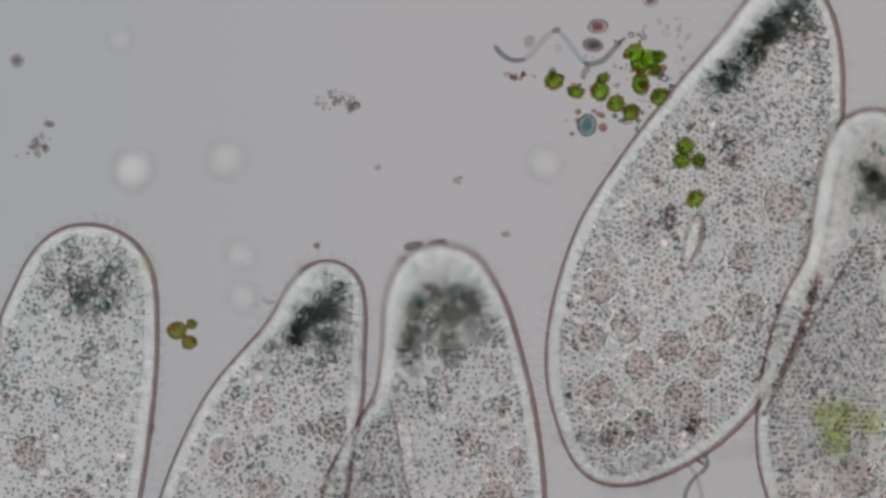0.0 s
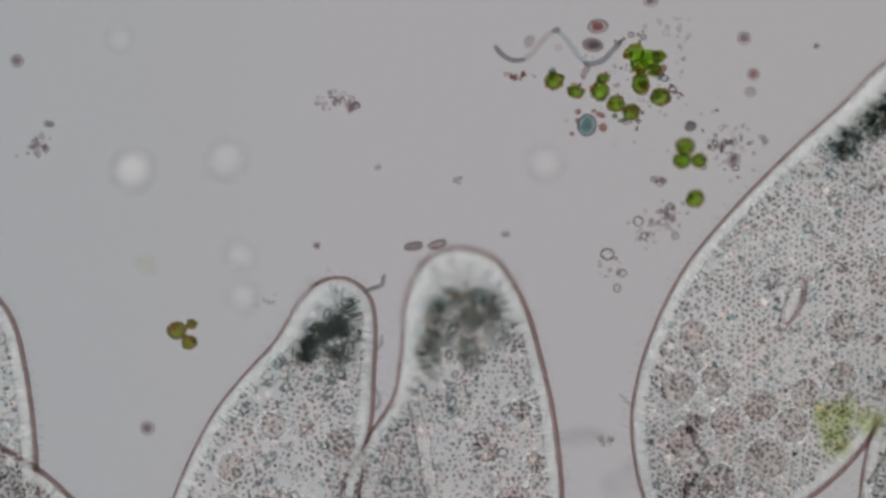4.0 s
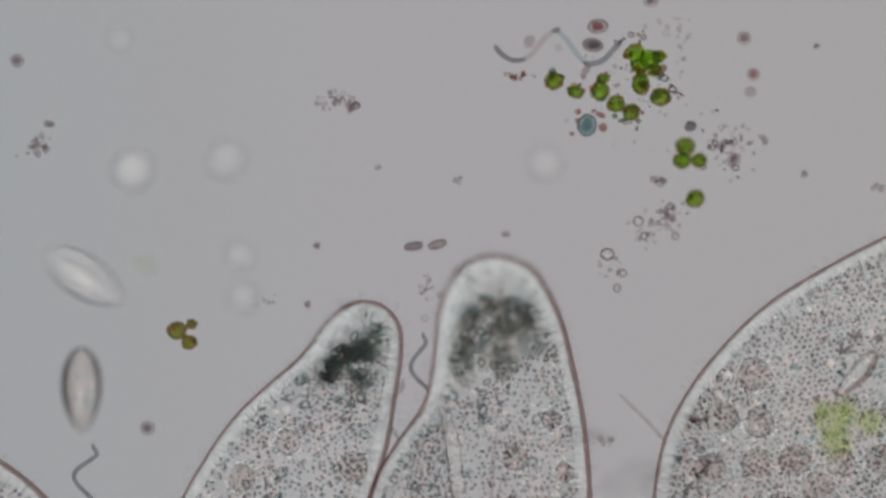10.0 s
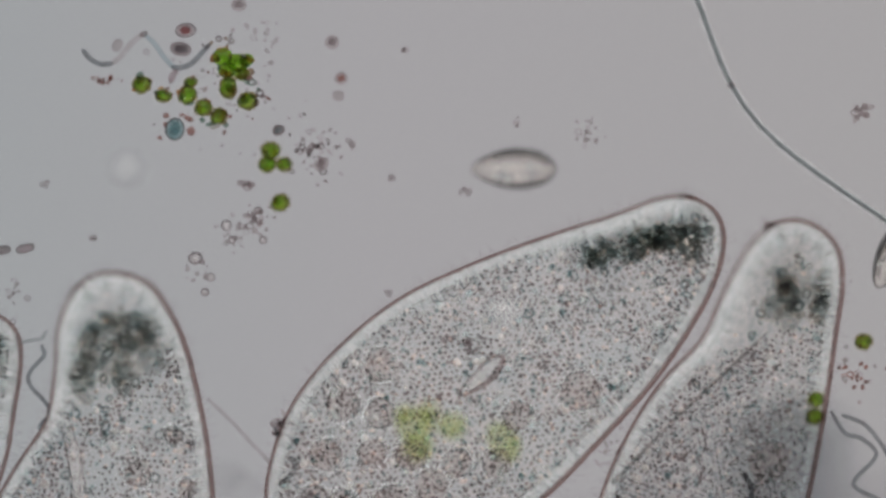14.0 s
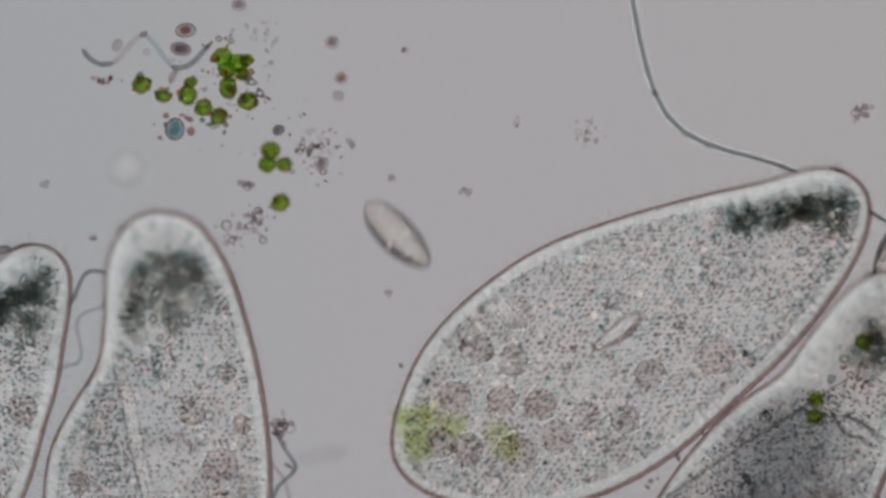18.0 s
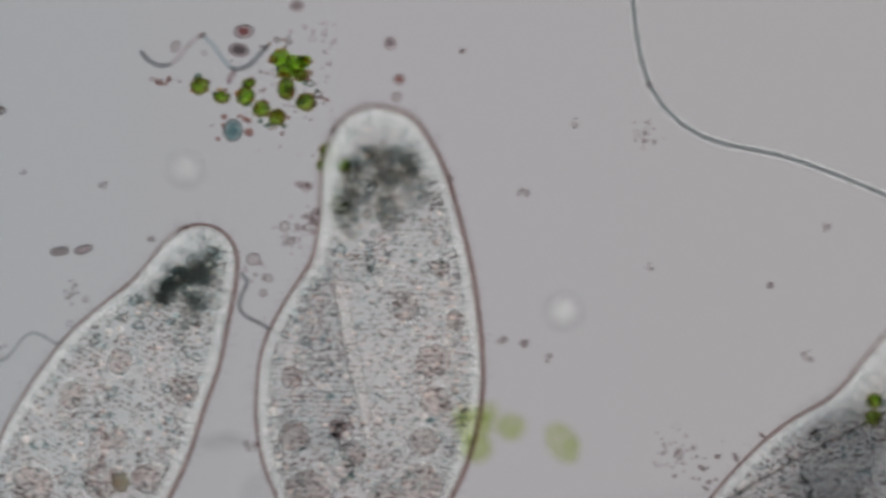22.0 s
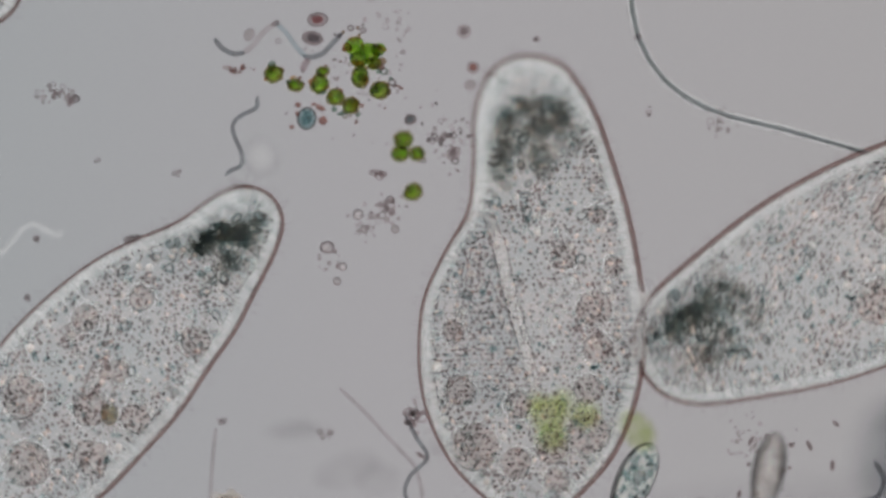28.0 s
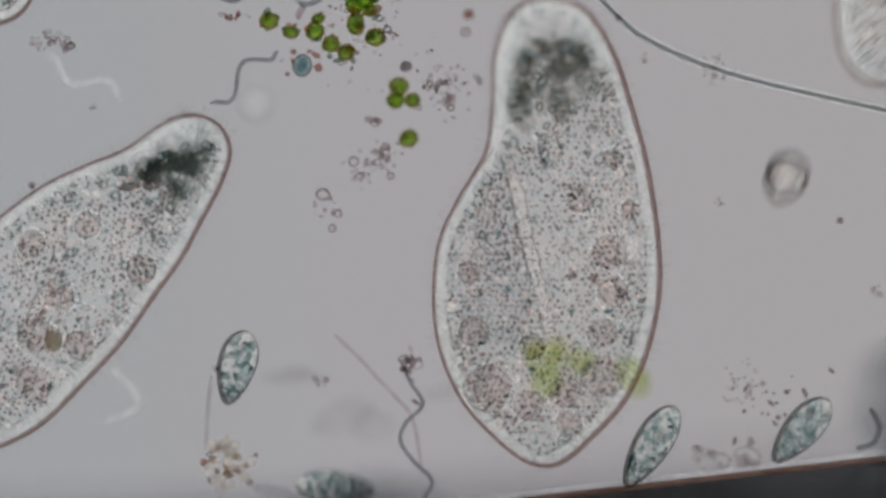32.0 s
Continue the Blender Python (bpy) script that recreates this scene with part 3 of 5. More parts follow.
cell_c = ciliate("broad grey granular ciliate with a notched side and dark tip", PROF_C, 0, 3, [(184, -47, 58, 28, 0.1, 62), (92, 0, 58, 32, 1.4, 36), (120, 68, 74, 22, 0.5, 38), (145, 15, 70, 66, 0, 74), (182, 22, 40, 13, 0.3, 14), (116, -36, 46, 26, -0.4, 28)],
                 [(687, -104, 46), (447, 114, 34), (517, 119, 29), (667, 99, 40), (717, -31, 29), (482, -136, 21), (587, -128, 29), (692, 34, 31), (354, 62, 25), (282, 120, 18), (374, 150, 18), (614, -25, 25), (590, 100, 28), (750, 40, 24)],
                 groove=[(255, -78), (330, -52), (404, -38), (500, -14), (584, 6)], crystals=30, lift=0.42, reach=270,
                 flank=([(222, -62), (258, -88), (292, -108)], [(226, -60), (330, -58), (404, -46), (500, -24), (610, -30)]),
                 bare=[(105, -20, 112), (190, -60, 70)], dark_z=0.15, dark_mat=CRYST_S, tip=0.4)
cell_b = ciliate("narrow granular ciliate with a black streak at its tip", PROF_B, 0, 5, [(117, -18, 88, 21, -0.4, 76), (75, 18, 32, 22, 0, 22), (130, 22, 66, 38, 0.2, 26)],
                 [(276, 82, 28), (289, -40, 24), (383, -86, 26), (449, 100, 28), (492, 32, 34), (553, 92, 34), (560, -70, 42), (640, 20, 44), (410, 20, 22)], slit=(450, 0, 40, 13, 0.3), rim=3.3, crystals=46, lift=0.3, reach=150, bare=[(70, -30, 62)], olive=[(476, 62, 20)])
cell_a = ciliate("blue-grey ciliate with dark grains behind its rounded tip", PROF_A, 0, 11, [(115, 0, 65, 75, 0, 44)],
                 [(420, -40, 34), (500, 60, 40), (600, -60, 44), (640, 40, 40)], crystals=60, cil=1.6)
cell_k = ciliate("dark-tipped ciliate gliding past at the border", prof_even(820, 160, (0.32, 0.44, 0.58)), 0, 12, [(110, -20, 80, 30, 0.2, 90)], [(420, -40, 34), (560, 60, 40)], crystals=4)
cell_d = ciliate("very large granular ciliate with a mouth slit and dark tip", PROF_D, 505, 8, [(118, -30, 112, 30, -0.36, 150), (212, -62, 40, 24, -0.3, 34), (70, 22, 44, 24, 0.5, 22)],
                 [(640, -128, 32), (690, -58, 29), (734, -110, 32), (742, -10, 27), (810, -54, 31), (688, 34, 30), (630, 92, 28), (690, 98, 32), (765, 86, 38), (840, 36, 32), (378, 115, 38), (572, 132, 28), (872, 0, 30), (495, 86, 28)],
                 slit=(505, -8, 50, 14, 0.12), crystals=28, lift=0.3, reach=260, dots=1.2)
cell_e = ciliate("dense ciliate with painted shade and a smoky blunt tip", PROF_E, 0, 9, [(130, 10, 70, 40, 0.4, 80), (120, 70, 70, 20, 0.2, 60)], [(420, 80, 40), (560, 90, 40), (650, 0, 40)], dense=CYTO_D, crystals=14, lift=0.42, reach=330,
                 flank=([(205, 0), (290, -42), (400, -98), (549, -166)], [(209, 4), (300, 30), (450, 40), (640, 20)]), bare=[(100, -10, 100), (190, -60, 70)], dark_z=0.1, dark_mat=CRYST_S, tip=0.25)
cell_f = ciliate("broad ciliate with a large field of black crystals", prof_even(860, 182, (0.37, 0.55, 0.73)), 0, 10, [(125, 45, 95, 28, 0.1, 78), (160, -15, 95, 65, 0, 60)],
                 [(430, -70, 44), (520, 60, 46), (600, -40, 40), (680, 70, 40)], crystals=54)
cell_g = ciliate("pale clear ciliate full of round vacuoles", prof_even(860, 178), 860, 14, [(90, 0, 60, 50, 0, 40)],
                 [(690, -60, 34), (700, 0, 30), (670, 60, 38), (590, -90, 32), (760, 20, 36), (570, 90, 40), (440, -30, 44), (340, 40, 36), (620, 10, 30), (520, 40, 30)], dots=0.3, crystals=12, dense=CYTO_G, olive=[(486, -29, 26)])
cell_h = ciliate("pale ciliate edging into view", prof_even(820, 165), 820, 15, [(100, 0, 60, 50, 0, 60)], [(660, -50, 40), (600, 40, 40), (720, 30, 34)], crystals=3)


# ---- green algae and debris, lying on the slide ----
def alga(x, y, rad, squash=0.9, turn=0.0, bits=(), pale=False, faint=False, olive=False, packed=False, label="round bright green algal cell lying on the slide", adrift=False):
    """A green cell. bits: what clings to it, as (dx, dy, a, b, turn in degrees, material, ring)."""
    rad = rad if pale else rad * 0.9
    z = 0.615 - rad * 0.8 / UNIT if pale else FLOOR + rad * 0.8 / UNIT + 0.03
    z = 0.17 if adrift else z
    ob = thing("alga", label, "alga", "green algae", at=Matrix.Translation(P(x, y, z)))
    g = Geo()
    g.ball((0, 0, 0), np.array((rad, rad * squash, rad * 0.8)) / UNIT, turn, sub=3, lumpy=0.035 if pale else 0.06)
    part("chloroplast", g, GREEN_F if faint else GREEN_P if pale else GREEN_O if olive else GREEN, ob)
    if not pale:
        t = np.linspace(0, 2 * math.pi, 30, endpoint=False)
        if not packed:
            g = Geo()
            wob = 0.95 + 0.03 * np.sin(3 * t + x) + 0.02 * np.sin(5 * t + y)
            pts = np.stack([rad * wob * np.cos(t), rad * squash * wob * np.sin(t), 0 * t], 1) / UNIT
            a, b = math.cos(turn), math.sin(turn)
            pts = pts @ np.array([[a, b, 0], [-b, a, 0], [0, 0, 1]])
            g.tube(pts + np.array((0, 0, 0.004)), (3.2 + rng.uniform(-1.4, 1.6, 30)) / UNIT, 6, closed=True)
            part("cell_wall", g, GREEN_D, ob, "dark olive rim")
        g = Geo()
        h = rng.uniform(0, 6.28)
        g.ball((0.2 * rad * math.cos(h) / UNIT, 0.2 * rad * math.sin(h) / UNIT, 0.5 * rad / UNIT), np.array((rad * rng.uniform(0.4, 0.62), rad * rng.uniform(0.35, 0.5), rad * 0.38)) / UNIT, rng.uniform(0, 3), sub=2, lumpy=0.08)
        part("pyrenoid", g, CORE, ob, "brighter green middle")
        for i in range(3):
            g = Geo()
            h = rng.uniform(0, 6.28)
            q = rad * rng.uniform(0.45, 0.8)
            g.ball((q * math.cos(h) / UNIT, q * squash * math.sin(h) / UNIT, 0.3 * rad / UNIT), np.array((rad * rng.uniform(0.2, 0.42), rad * rng.uniform(0.15, 0.28), rad * 0.2)) / UNIT, rng.uniform(0, 3), sub=2, lumpy=0.15)
            part("stain_patch", g, (STAIN, BOTTLE, STAIN)[i], ob, ("orange-brown patch", "dark green patch", "orange-brown patch")[i])
    for dx, dy, a, b, tn, m, ring in bits:
        g = Geo()
        c = np.array((dx, -dy, rad * 0.45)) / UNIT
        if ring:
            t = np.linspace(0, 2 * math.pi, 14, endpoint=False)
            g.tube(np.stack([a * np.cos(t), b * np.sin(t), 0 * t], 1) / UNIT + c, 0.32 * a / UNIT, 6, closed=True)
        else:
            g.ball(c, np.array((a, b, 0.7 * b)) / UNIT, radians(tn), sub=2, lumpy=0.16)
        part("clinging_grain", g, m, ob, "small grain clinging to the cell")
    return ob


alga(981, 143, 17, 0.95, 0, [(-3, -15, 8, 8, 0, BOTTLE, 0), (14, -7, 6, 4, -30, BROWN, 0), (-13, 9, 5, 4, 0, STAIN, 0)])
alga(1019, 163, 15, 0.72, -0.2, [(-4, -14, 6, 3, 10, STAIN, 0), (7, -12, 5, 3.5, 40, RUST, 0), (-13, -6, 4, 4, 0, BOTTLE, 0)])
alga(1067, 139, 12, 0.7, 0.2, [(-7, 3, 4, 3, 0, BOTTLE, 0)])
alga(1062, 161, 18, 0.9, 1.3, [(6, 15, 8, 4, 10, BOTTLE, 0), (-15, -3, 5, 7, 0, STAIN, 0)])
alga(1090, 184, 16, 0.96, 0, [(-2, 22, 5.5, 5, 0, BOTTLE, 0), (9, -11, 6, 4, -40, STAIN, 0)])
alga(1117, 199, 15.5, 0.95, 0.8, [(-14, 14, 11, 4, 12, BOTTLE, 0), (13, 16, 6, 4.5, 30, BOTTLE, 0), (7, -4, 8, 10, 0, STAIN, 0), (-10, 18, 4, 4, 0, BROWN, 1)])
alga(1134, 148, 21, 0.76, 1.5, [(1, -14, 9, 6, 0, BOTTLE, 0), (2, 2, 8, 9, 0, BOTTLE, 0), (10, 8, 5, 8, 0, STAIN, 0)])
alga(1168, 172, 18.5, 0.88, 0.2, [(-7, -2, 9, 8, 0, BOTTLE, 0), (16, 3, 5, 7, 0, BROWN, 0), (14, -7, 5, 4, 0, BROWN, 0), (22, -14, 6, 5, 0, DARKG, 1), (27, -8, 5, 4, 30, DARKG, 0), (36, -5, 7, 2.5, -30, RUST, 0), (20, -20, 4, 4, 0, BOTTLE, 0)])
for row in [(1124, 94, 20, 0.9, 0.3, [(-14, 2, 8, 9, 0, STAIN, 0), (0, -13, 12, 5, 10, STAIN, 0), (-18, 6, 5, 5, 0, BROWN, 0)]), (1150, 105, 21, 0.92, -0.4, [(14, -9, 10, 6, -20, STAIN, 0)]),
            (1132, 117, 18, 0.9, 0, [(-6, 6, 8, 7, 0, STAIN, 0), (2, 8, 7, 5, 0, STAIN, 0), (-14, -4, 4, 6, 0, BOTTLE, 0)]),
            (1166, 100, 15, 0.8, 0.4, [(8, -1, 8, 5, -25, STAIN, 0), (2, 9, 6, 4, 0, BOTTLE, 0)]), (1158, 124, 15, 0.9, 0, [(0, 5, 9, 6, 0, BROWN, 0), (14, -2, 9, 8, 0, BROWN, 0), (13, 8, 6, 5, 0, RUST, 0), (18, 15, 6, 5, 0, BOTTLE, 1), (9, 14, 6, 5, 0, BOTTLE, 0)])]:
    alga(*row, packed=True, label="bright green algal cell in a tight brown-stained clump")
for row in [(313, 585, 18), (335, 606, 14), (339, 574, 9)]:
    alga(*row, olive=True, label="olive and orange-brown algal cell in a small clump")
for row in [(1213, 260, 18), (1207, 284, 16), (1237, 284, 14), (1230, 352, 18, 0.85, 0.5), (2262, 598, 16), (2178, 700, 15), (2176, 730, 16)]:
    alga(*row, label="round bright green algal cell adrift in the water film", adrift=True)
for row in [(1475, 745, 34), (1480, 785, 28, 0.9), (1540, 747, 26), (1632, 775, 40, 0.65, -1.0), (1455, 725, 18), (1500, 720, 20)]:
    alga(*row, pale=True, label="blurred yellow-green algal cell above the focus")
alga(258, 470, 20, pale=True, faint=True, label="faint yellowish algal cell far out of focus")

# the row of hollow beads above the packed cells
beads = thing("bead_chain", "short row of dark hollow beads above the packed algae", "debris", at=Matrix.Translation(P(1117, 62, FLOOR + 0.06)))
for x, y, a, m, ring in [(1117, 62, 4.6, DARKG, 1), (1130, 61, 3.6, BROWN, 0), (1139, 66, 4.2, DARKG, 1), (1138, 56, 3.6, DARKG, 0), (1142, 47, 5, GREYG, 0), (1104, 69, 4, BROWN, 0), (1097, 76, 4.5, DARKG, 0), (1089, 73, 3.2, DARKG, 0), (1132, 74, 4, BROWN, 0)]:
    g = Geo()
    c = np.array((x - 1117, 62 - y, 0)) / UNIT
    t = np.linspace(0, 2 * math.pi, 16, endpoint=False)
    if ring:
        g.tube(np.stack([a * np.cos(t), a * 0.9 * np.sin(t), 0 * t], 1) / UNIT + c, 1.9 / UNIT, 6, closed=True)
    else:
        g.ball(c, np.array((a, a * 0.8, a * 0.8)) / UNIT, x, sub=2, lumpy=0.12)
    part("bead", g, m, beads)


def spore(x, y, a, b, turn, core, label, ring=None, body=None):
    """A small round cell: a translucent coat, its rim and a coloured core."""
    ob = thing("spore", label, "spore", "small round cells", at=pose(*P(x, y, FLOOR + b * 0.8 / UNIT), 0, 0, turn))
    g = Geo()
    g.ball((0, 0, 0), np.array((a, b, b * 0.7)) / UNIT, sub=3, lumpy=0.02)
    part("coat", g, body or GREYG, ob)
    g = Geo()
    t = np.linspace(0, 2 * math.pi, 28, endpoint=False)
    g.tube(np.stack([0.94 * a * np.cos(t), 0.94 * b * np.sin(t), 0 * t], 1) / UNIT, ((1.9 if a > 9 else 1.4) + rng.uniform(-0.4, 0.5, 28)) / UNIT, 6, closed=True)
    part("rim", g, ring or FAINTG, ob)
    g = Geo()
    g.ball((0, 0, 0.5 * b / UNIT), np.array((a * 0.62, b * 0.6, b * 0.3)) / UNIT, sub=2, lumpy=0.12)
    part("core", g, core, ob)
    return ob


spore(1058, 47, 18, 12, 5, RED, "grey oval spore with a dark red core", DARKG)
spore(1049, 80, 19, 12, -10, BLACK, "grey oval spore with a black core", GREYG, DARKG)
spore(1152, 2, 13, 11, 0, DARKG, "grey spore with a dark core at the border")
spore(1317, 68, 12, 12, 0, DARKG, "blurred grey round spore lying alone")
spore(1333, 132, 11, 11, 0, RUST, "small grey spore with a rust core")
spore(1328, 163, 10, 9, 0, FAINTG, "faint grey spore beside a rusty one", FAINTG, FAINTG)
spore(261, 758, 13, 13, 0, DARKG, "dark round spore lying by itself")
spore(30, 108, 12, 12, 0, DARKG, "grey round spore near the border")
spore(1039, 222, 20, 17, 80, TEAL, "round teal cell with a dark rim among rust grains", DARKG, TEAL)
spore(1222, 224, 10, 8, 20, TEAL, "small dark teal spore near the algae", DARKG, DARKG)
spore(1298, 284, 13, 11, 40, DARKG, "dark grey spore in a cloud of grains")
spore(1131, 971, 11, 11, 0, BROWN, "dark brown round spore near the glass edge", BROWN, RUST)
spore(1075, 450, 12, 10, 0, PALEC, "larger pale ring-shaped spore", DARKG, FAINTG)
spore(1102, 484, 7, 7, 0, PALEC, "small pale ring-shaped spore", DARKG, FAINTG)
spore(1092, 510, 6.5, 6.5, 0, PALEC, "small grey ring-shaped spore", DARKG, FAINTG)
spore(1130, 392, 9, 9, 0, PALEC, "small pale ring-shaped spore", DARKG, FAINTG)
spore(1140, 418, 6.5, 6.5, 0, PALEC, "small pale ring-shaped spore", DARKG, FAINTG)
spore(1195, 418, 6.5, 6.5, 0, PALEC, "small pale ring-shaped spore", DARKG, FAINTG)
spore(1186, 366, 6.5, 6.5, 0, PALEC, "small pale ring-shaped spore", DARKG, FAINTG)


def grains(name, label, x, y, spread, count, size, material, seed, cat="debris", flat=1.0):
    """A loose heap of grains round a place on the slide, some of them small hollow rings."""
    r = np.random.default_rng(seed)
    c = P(x, y, FLOOR + 0.02)
    faint = "faint" in label or "pale" in label
    g = Geo()
    for i in range(count):
        dx, dy = r.normal(0, 0.5, 2) * spread
        sz = r.uniform(0.5, 1.2) * size
        at = np.array((dx / UNIT, dy * flat / UNIT, r.uniform(0, 0.1)))
        kind = r.random()
        if kind < 0.16 and count > 8:
            t = np.linspace(0, 2 * math.pi, 12, endpoint=False)
            g.tube(np.stack([np.cos(t), np.sin(t) * r.uniform(0.7, 1), 0 * t], 1) * sz / UNIT + at, 0.26 * sz / UNIT, 6, closed=True, m=1 if r.random() < 0.25 else 0)
        else:
            g.ball(at, np.array((sz, sz * r.uniform(0.6, 1), sz * 0.8)) / UNIT, r.uniform(0, 3), sub=2 if count < 10 else 1, lumpy=0.28, m=0 if kind < 0.75 or count < 9 else 2)
    ob = part(name, g, [FAINTG, GREYG, FAINTG] if faint else [material, DARKG, GREYG])
    ob.matrix_basis = Matrix.Translation(c)
    return tagged(ob, label, cat, kind="stuff")


grains("debris", "small clump of grey grains", 68, 258, 26, 26, 6, GREYG, 21)
grains("debris", "single grey grain above a clump", 87, 220, 5, 4, 7, GREYG, 22)
grains("debris", "ragged grey bar of grains", 605, 176, 30, 34, 6, GREYG, 24, flat=0.45)
grains("debris", "tail of the grey bar", 622, 192, 9, 12, 6, GREYG, 25)
for x, y, a, b, tn in [(1023, 198, 6, 5, 0), (1062, 203, 10, 5, -25), (1067, 226, 8, 8, 0), (1022, 214, 4, 6, 0), (1012, 237, 4.5, 4, 0), (1051, 197, 5, 3, 20)]:
    g = Geo()
    g.ball((0, 0, 0), np.array((a, b, 0.7 * b)) / UNIT, radians(tn), sub=2, lumpy=0.2)
    ob = tagged(part("rust_grain", g, RUST), "rust-red grain lying beside the teal cell", "debris", "rust grains by the teal cell")
    ob.matrix_basis = Matrix.Translation(P(x, y, FLOOR + 0.7 * b / UNIT))
grains("debris", "rust grains under the algae", 1120, 205, 24, 14, 4, RUST, 32)
grains("debris", "tiny rust-red grains strewn through the green cluster", 1100, 150, 75, 22, 3, RUST, 132)
grains("debris", "tiny dark grains strewn through the green cluster", 1150, 140, 44, 14, 3, DARKG, 133)
grains("debris", "pale grains strewn round the green cluster", 1120, 140, 110, 50, 4, GREYG, 134)
grains("debris", "pale grains beside the wavy thread", 1195, 60, 34, 14, 6, GREYG, 135)
grains("debris", "reddish trail of grains", 920, 135, 30, 20, 4, RUST, 34, flat=0.3)
grains("debris", "pale speck", 1443, 82, 5, 4, 6, GREYG, 38)
grains("debris", "cloud of pale and dark grains", 1283, 258, 52, 46, 5, GREYG, 39)
grains("debris", "dark purplish grains in a loose cloud", 1290, 262, 40, 30, 5, DARKG, 139)
grains("debris", "short grey row of grains", 1165, 320, 20, 14, 6, GREYG, 42, flat=0.4)
grains("debris", "loose cloud of grey grains", 1180, 375, 24, 30, 6, GREYG, 43)
grains("debris", "loose cloud of small pale grains", 1140, 415, 24, 20, 5, GREYG, 44)
grains("debris", "scattered small grains", 1085, 470, 26, 14, 5, GREYG, 45)
grains("debris", "faint speck", 562, 437, 5, 4, 7, GREYG, 48)
grains("debris", "faint speck", 670, 298, 6, 4, 6, GREYG, 49)
grains("debris", "faint speck", 812, 316, 5, 4, 6, GREYG, 50)
grains("debris", "faint speck", 893, 412, 6, 4, 8, GREYG, 51)
grains("debris", "rust-brown and dark grains among threads", 2235, 650, 50, 30, 5, RUST, 52)
grains("debris", "pale faint grains", 1760, 225, 22, 14, 5, GREYG, 53)
grains("debris", "grey smear of grains", 2255, 195, 20, 14, 8, GREYG, 54)
grains("debris", "grey heap of small grains", 1225, 748, 20, 14, 9, GREYG, 55)
grains("debris", "heap of small pale and dark grains", 1820, 785, 46, 40, 5, GREYG, 56)
grains("debris", "dark grains in the heap", 1885, 812, 60, 16, 4, DARKG, 57)
g = Geo()
for i in range(34):
    a, q = rng.uniform(0, 6.28), 46 * math.sqrt(rng.random())
    g.ball((q * math.cos(a) / UNIT, q * math.sin(a) / UNIT, rng.uniform(0, 0.05)), rng.uniform(6, 13) / UNIT, sub=2, lumpy=0.1)
ob = tagged(part("jelly_clump", g, SAND), "beige jelly-like clump studded with dark grains", "debris", kind="stuff")
ob.matrix_basis = Matrix.Translation(P(905, 930, FLOOR + 0.02))
for x, y, rad, m in [(895, 897, 8, BOTTLE), (880, 919, 7, BROWN), (865, 925, 7, RUST), (924, 915, 7, BROWN), (907, 945, 9, BROWN), (946, 960, 7, DARKG), (876, 956, 6, DARKG), (957, 912, 5, DARKG), (925, 938, 6, RUST), (888, 940, 6, BROWN), (940, 930, 5, BROWN), (900, 968, 6, DARKG)]:
    g = Geo()
    g.ball((0, 0, 0), np.array((rad, rad * 0.85, rad * 0.7)) / UNIT, x, sub=2, lumpy=0.14)
    ob = tagged(part("nodule", g, m), "small dark round nodule on the beige clump", "debris", "nodules on the clump")
    ob.matrix_basis = Matrix.Translation(P(x, y, FLOOR + 0.05))
grains("debris", "brown grains on the beige clump", 905, 926, 44, 16, 4, BROWN, 58)
grains("debris", "grey clump above a wavy thread", 1222, 745, 14, 12, 7, DARKG, 60)
grains("debris", "pale speck", 1556, 598, 6, 5, 8, GREYG, 61)
for i, (x, y, q, n, sz) in enumerate([(1515, 592, 8, 5, 8), (1775, 462, 10, 4, 5), (1595, 622, 8, 4, 5), (1415, 512, 6, 3, 6), (1988, 496, 8, 4, 6), (2053, 621, 10, 5, 6), (2088, 396, 8, 4, 6), (1555, 327, 8, 4, 8),
                                      (1420, 312, 5, 3, 5), (1350, 250, 8, 4, 6), (760, 514, 38, 20, 5), (545, 759, 18, 7, 7), (618, 614, 22, 14, 7), (890, 755, 7, 3, 7), (1755, 910, 26, 8, 8), (1830, 915, 22, 8, 10),
                                      (1075, 782, 10, 8, 6), (1645, 210, 10, 5, 5), (1770, 240, 14, 7, 5), (1440, 640, 5, 3, 5), (1150, 390, 5, 3, 6), (545, 540, 5, 3, 6), (470, 530, 20, 8, 4)]):
    grains("debris", "faint grey speck in the water film" if n < 8 else "loose patch of faint grey grains", x, y, q, n, sz, GREYG, 70 + i)
for x, y, a, b, turn in [(1030, 772, 36, 14, 5), (1120, 845, 60, 30, 20), (1170, 860, 40, 30, 0), (1310, 800, 50, 16, 10), (1030, 775, 60, 16, 0)]:
    g = Geo()
    g.ball((0, 0, 0), np.array((a, b, 8)) / UNIT, radians(turn), sub=3, lumpy=0.05)
    ob = part("smear", g, SMEAR)
    ob.matrix_basis = Matrix.Translation(P(x, y, 0.6))
    tagged(ob, "blurred grey smear under the cover glass", "smear", "grey smears")
# a dark streak first; the large ones paint soft shade near the edge
for x, y, a, b, turn, z in [(1000, 978, 48, 11, -14, 0.3), (1190, 1005, 130, 60, 0, 1.1), (1170, 1015, 95, 50, 0, 1.1), (1180, 1030, 120, 50, 0, 1.1), (2120, 830, 95, 110, 0, 1.5), (2150, 830, 95, 130, 0, 1.5), (2180, 835, 100, 150, 0, 1.5)]:
    g = Geo()
    g.ball((0, 0, 0), np.array((a, b, 8)) / UNIT, radians(turn), sub=3, lumpy=0.05)
    ob = part("smear", g, SMEAR_SHADE)
    ob.matrix_basis = Matrix.Translation(P(x, y, z))
    tagged(ob, "dark blurred patch by the glass edge, mostly painted shade", "smear", "dark smears")
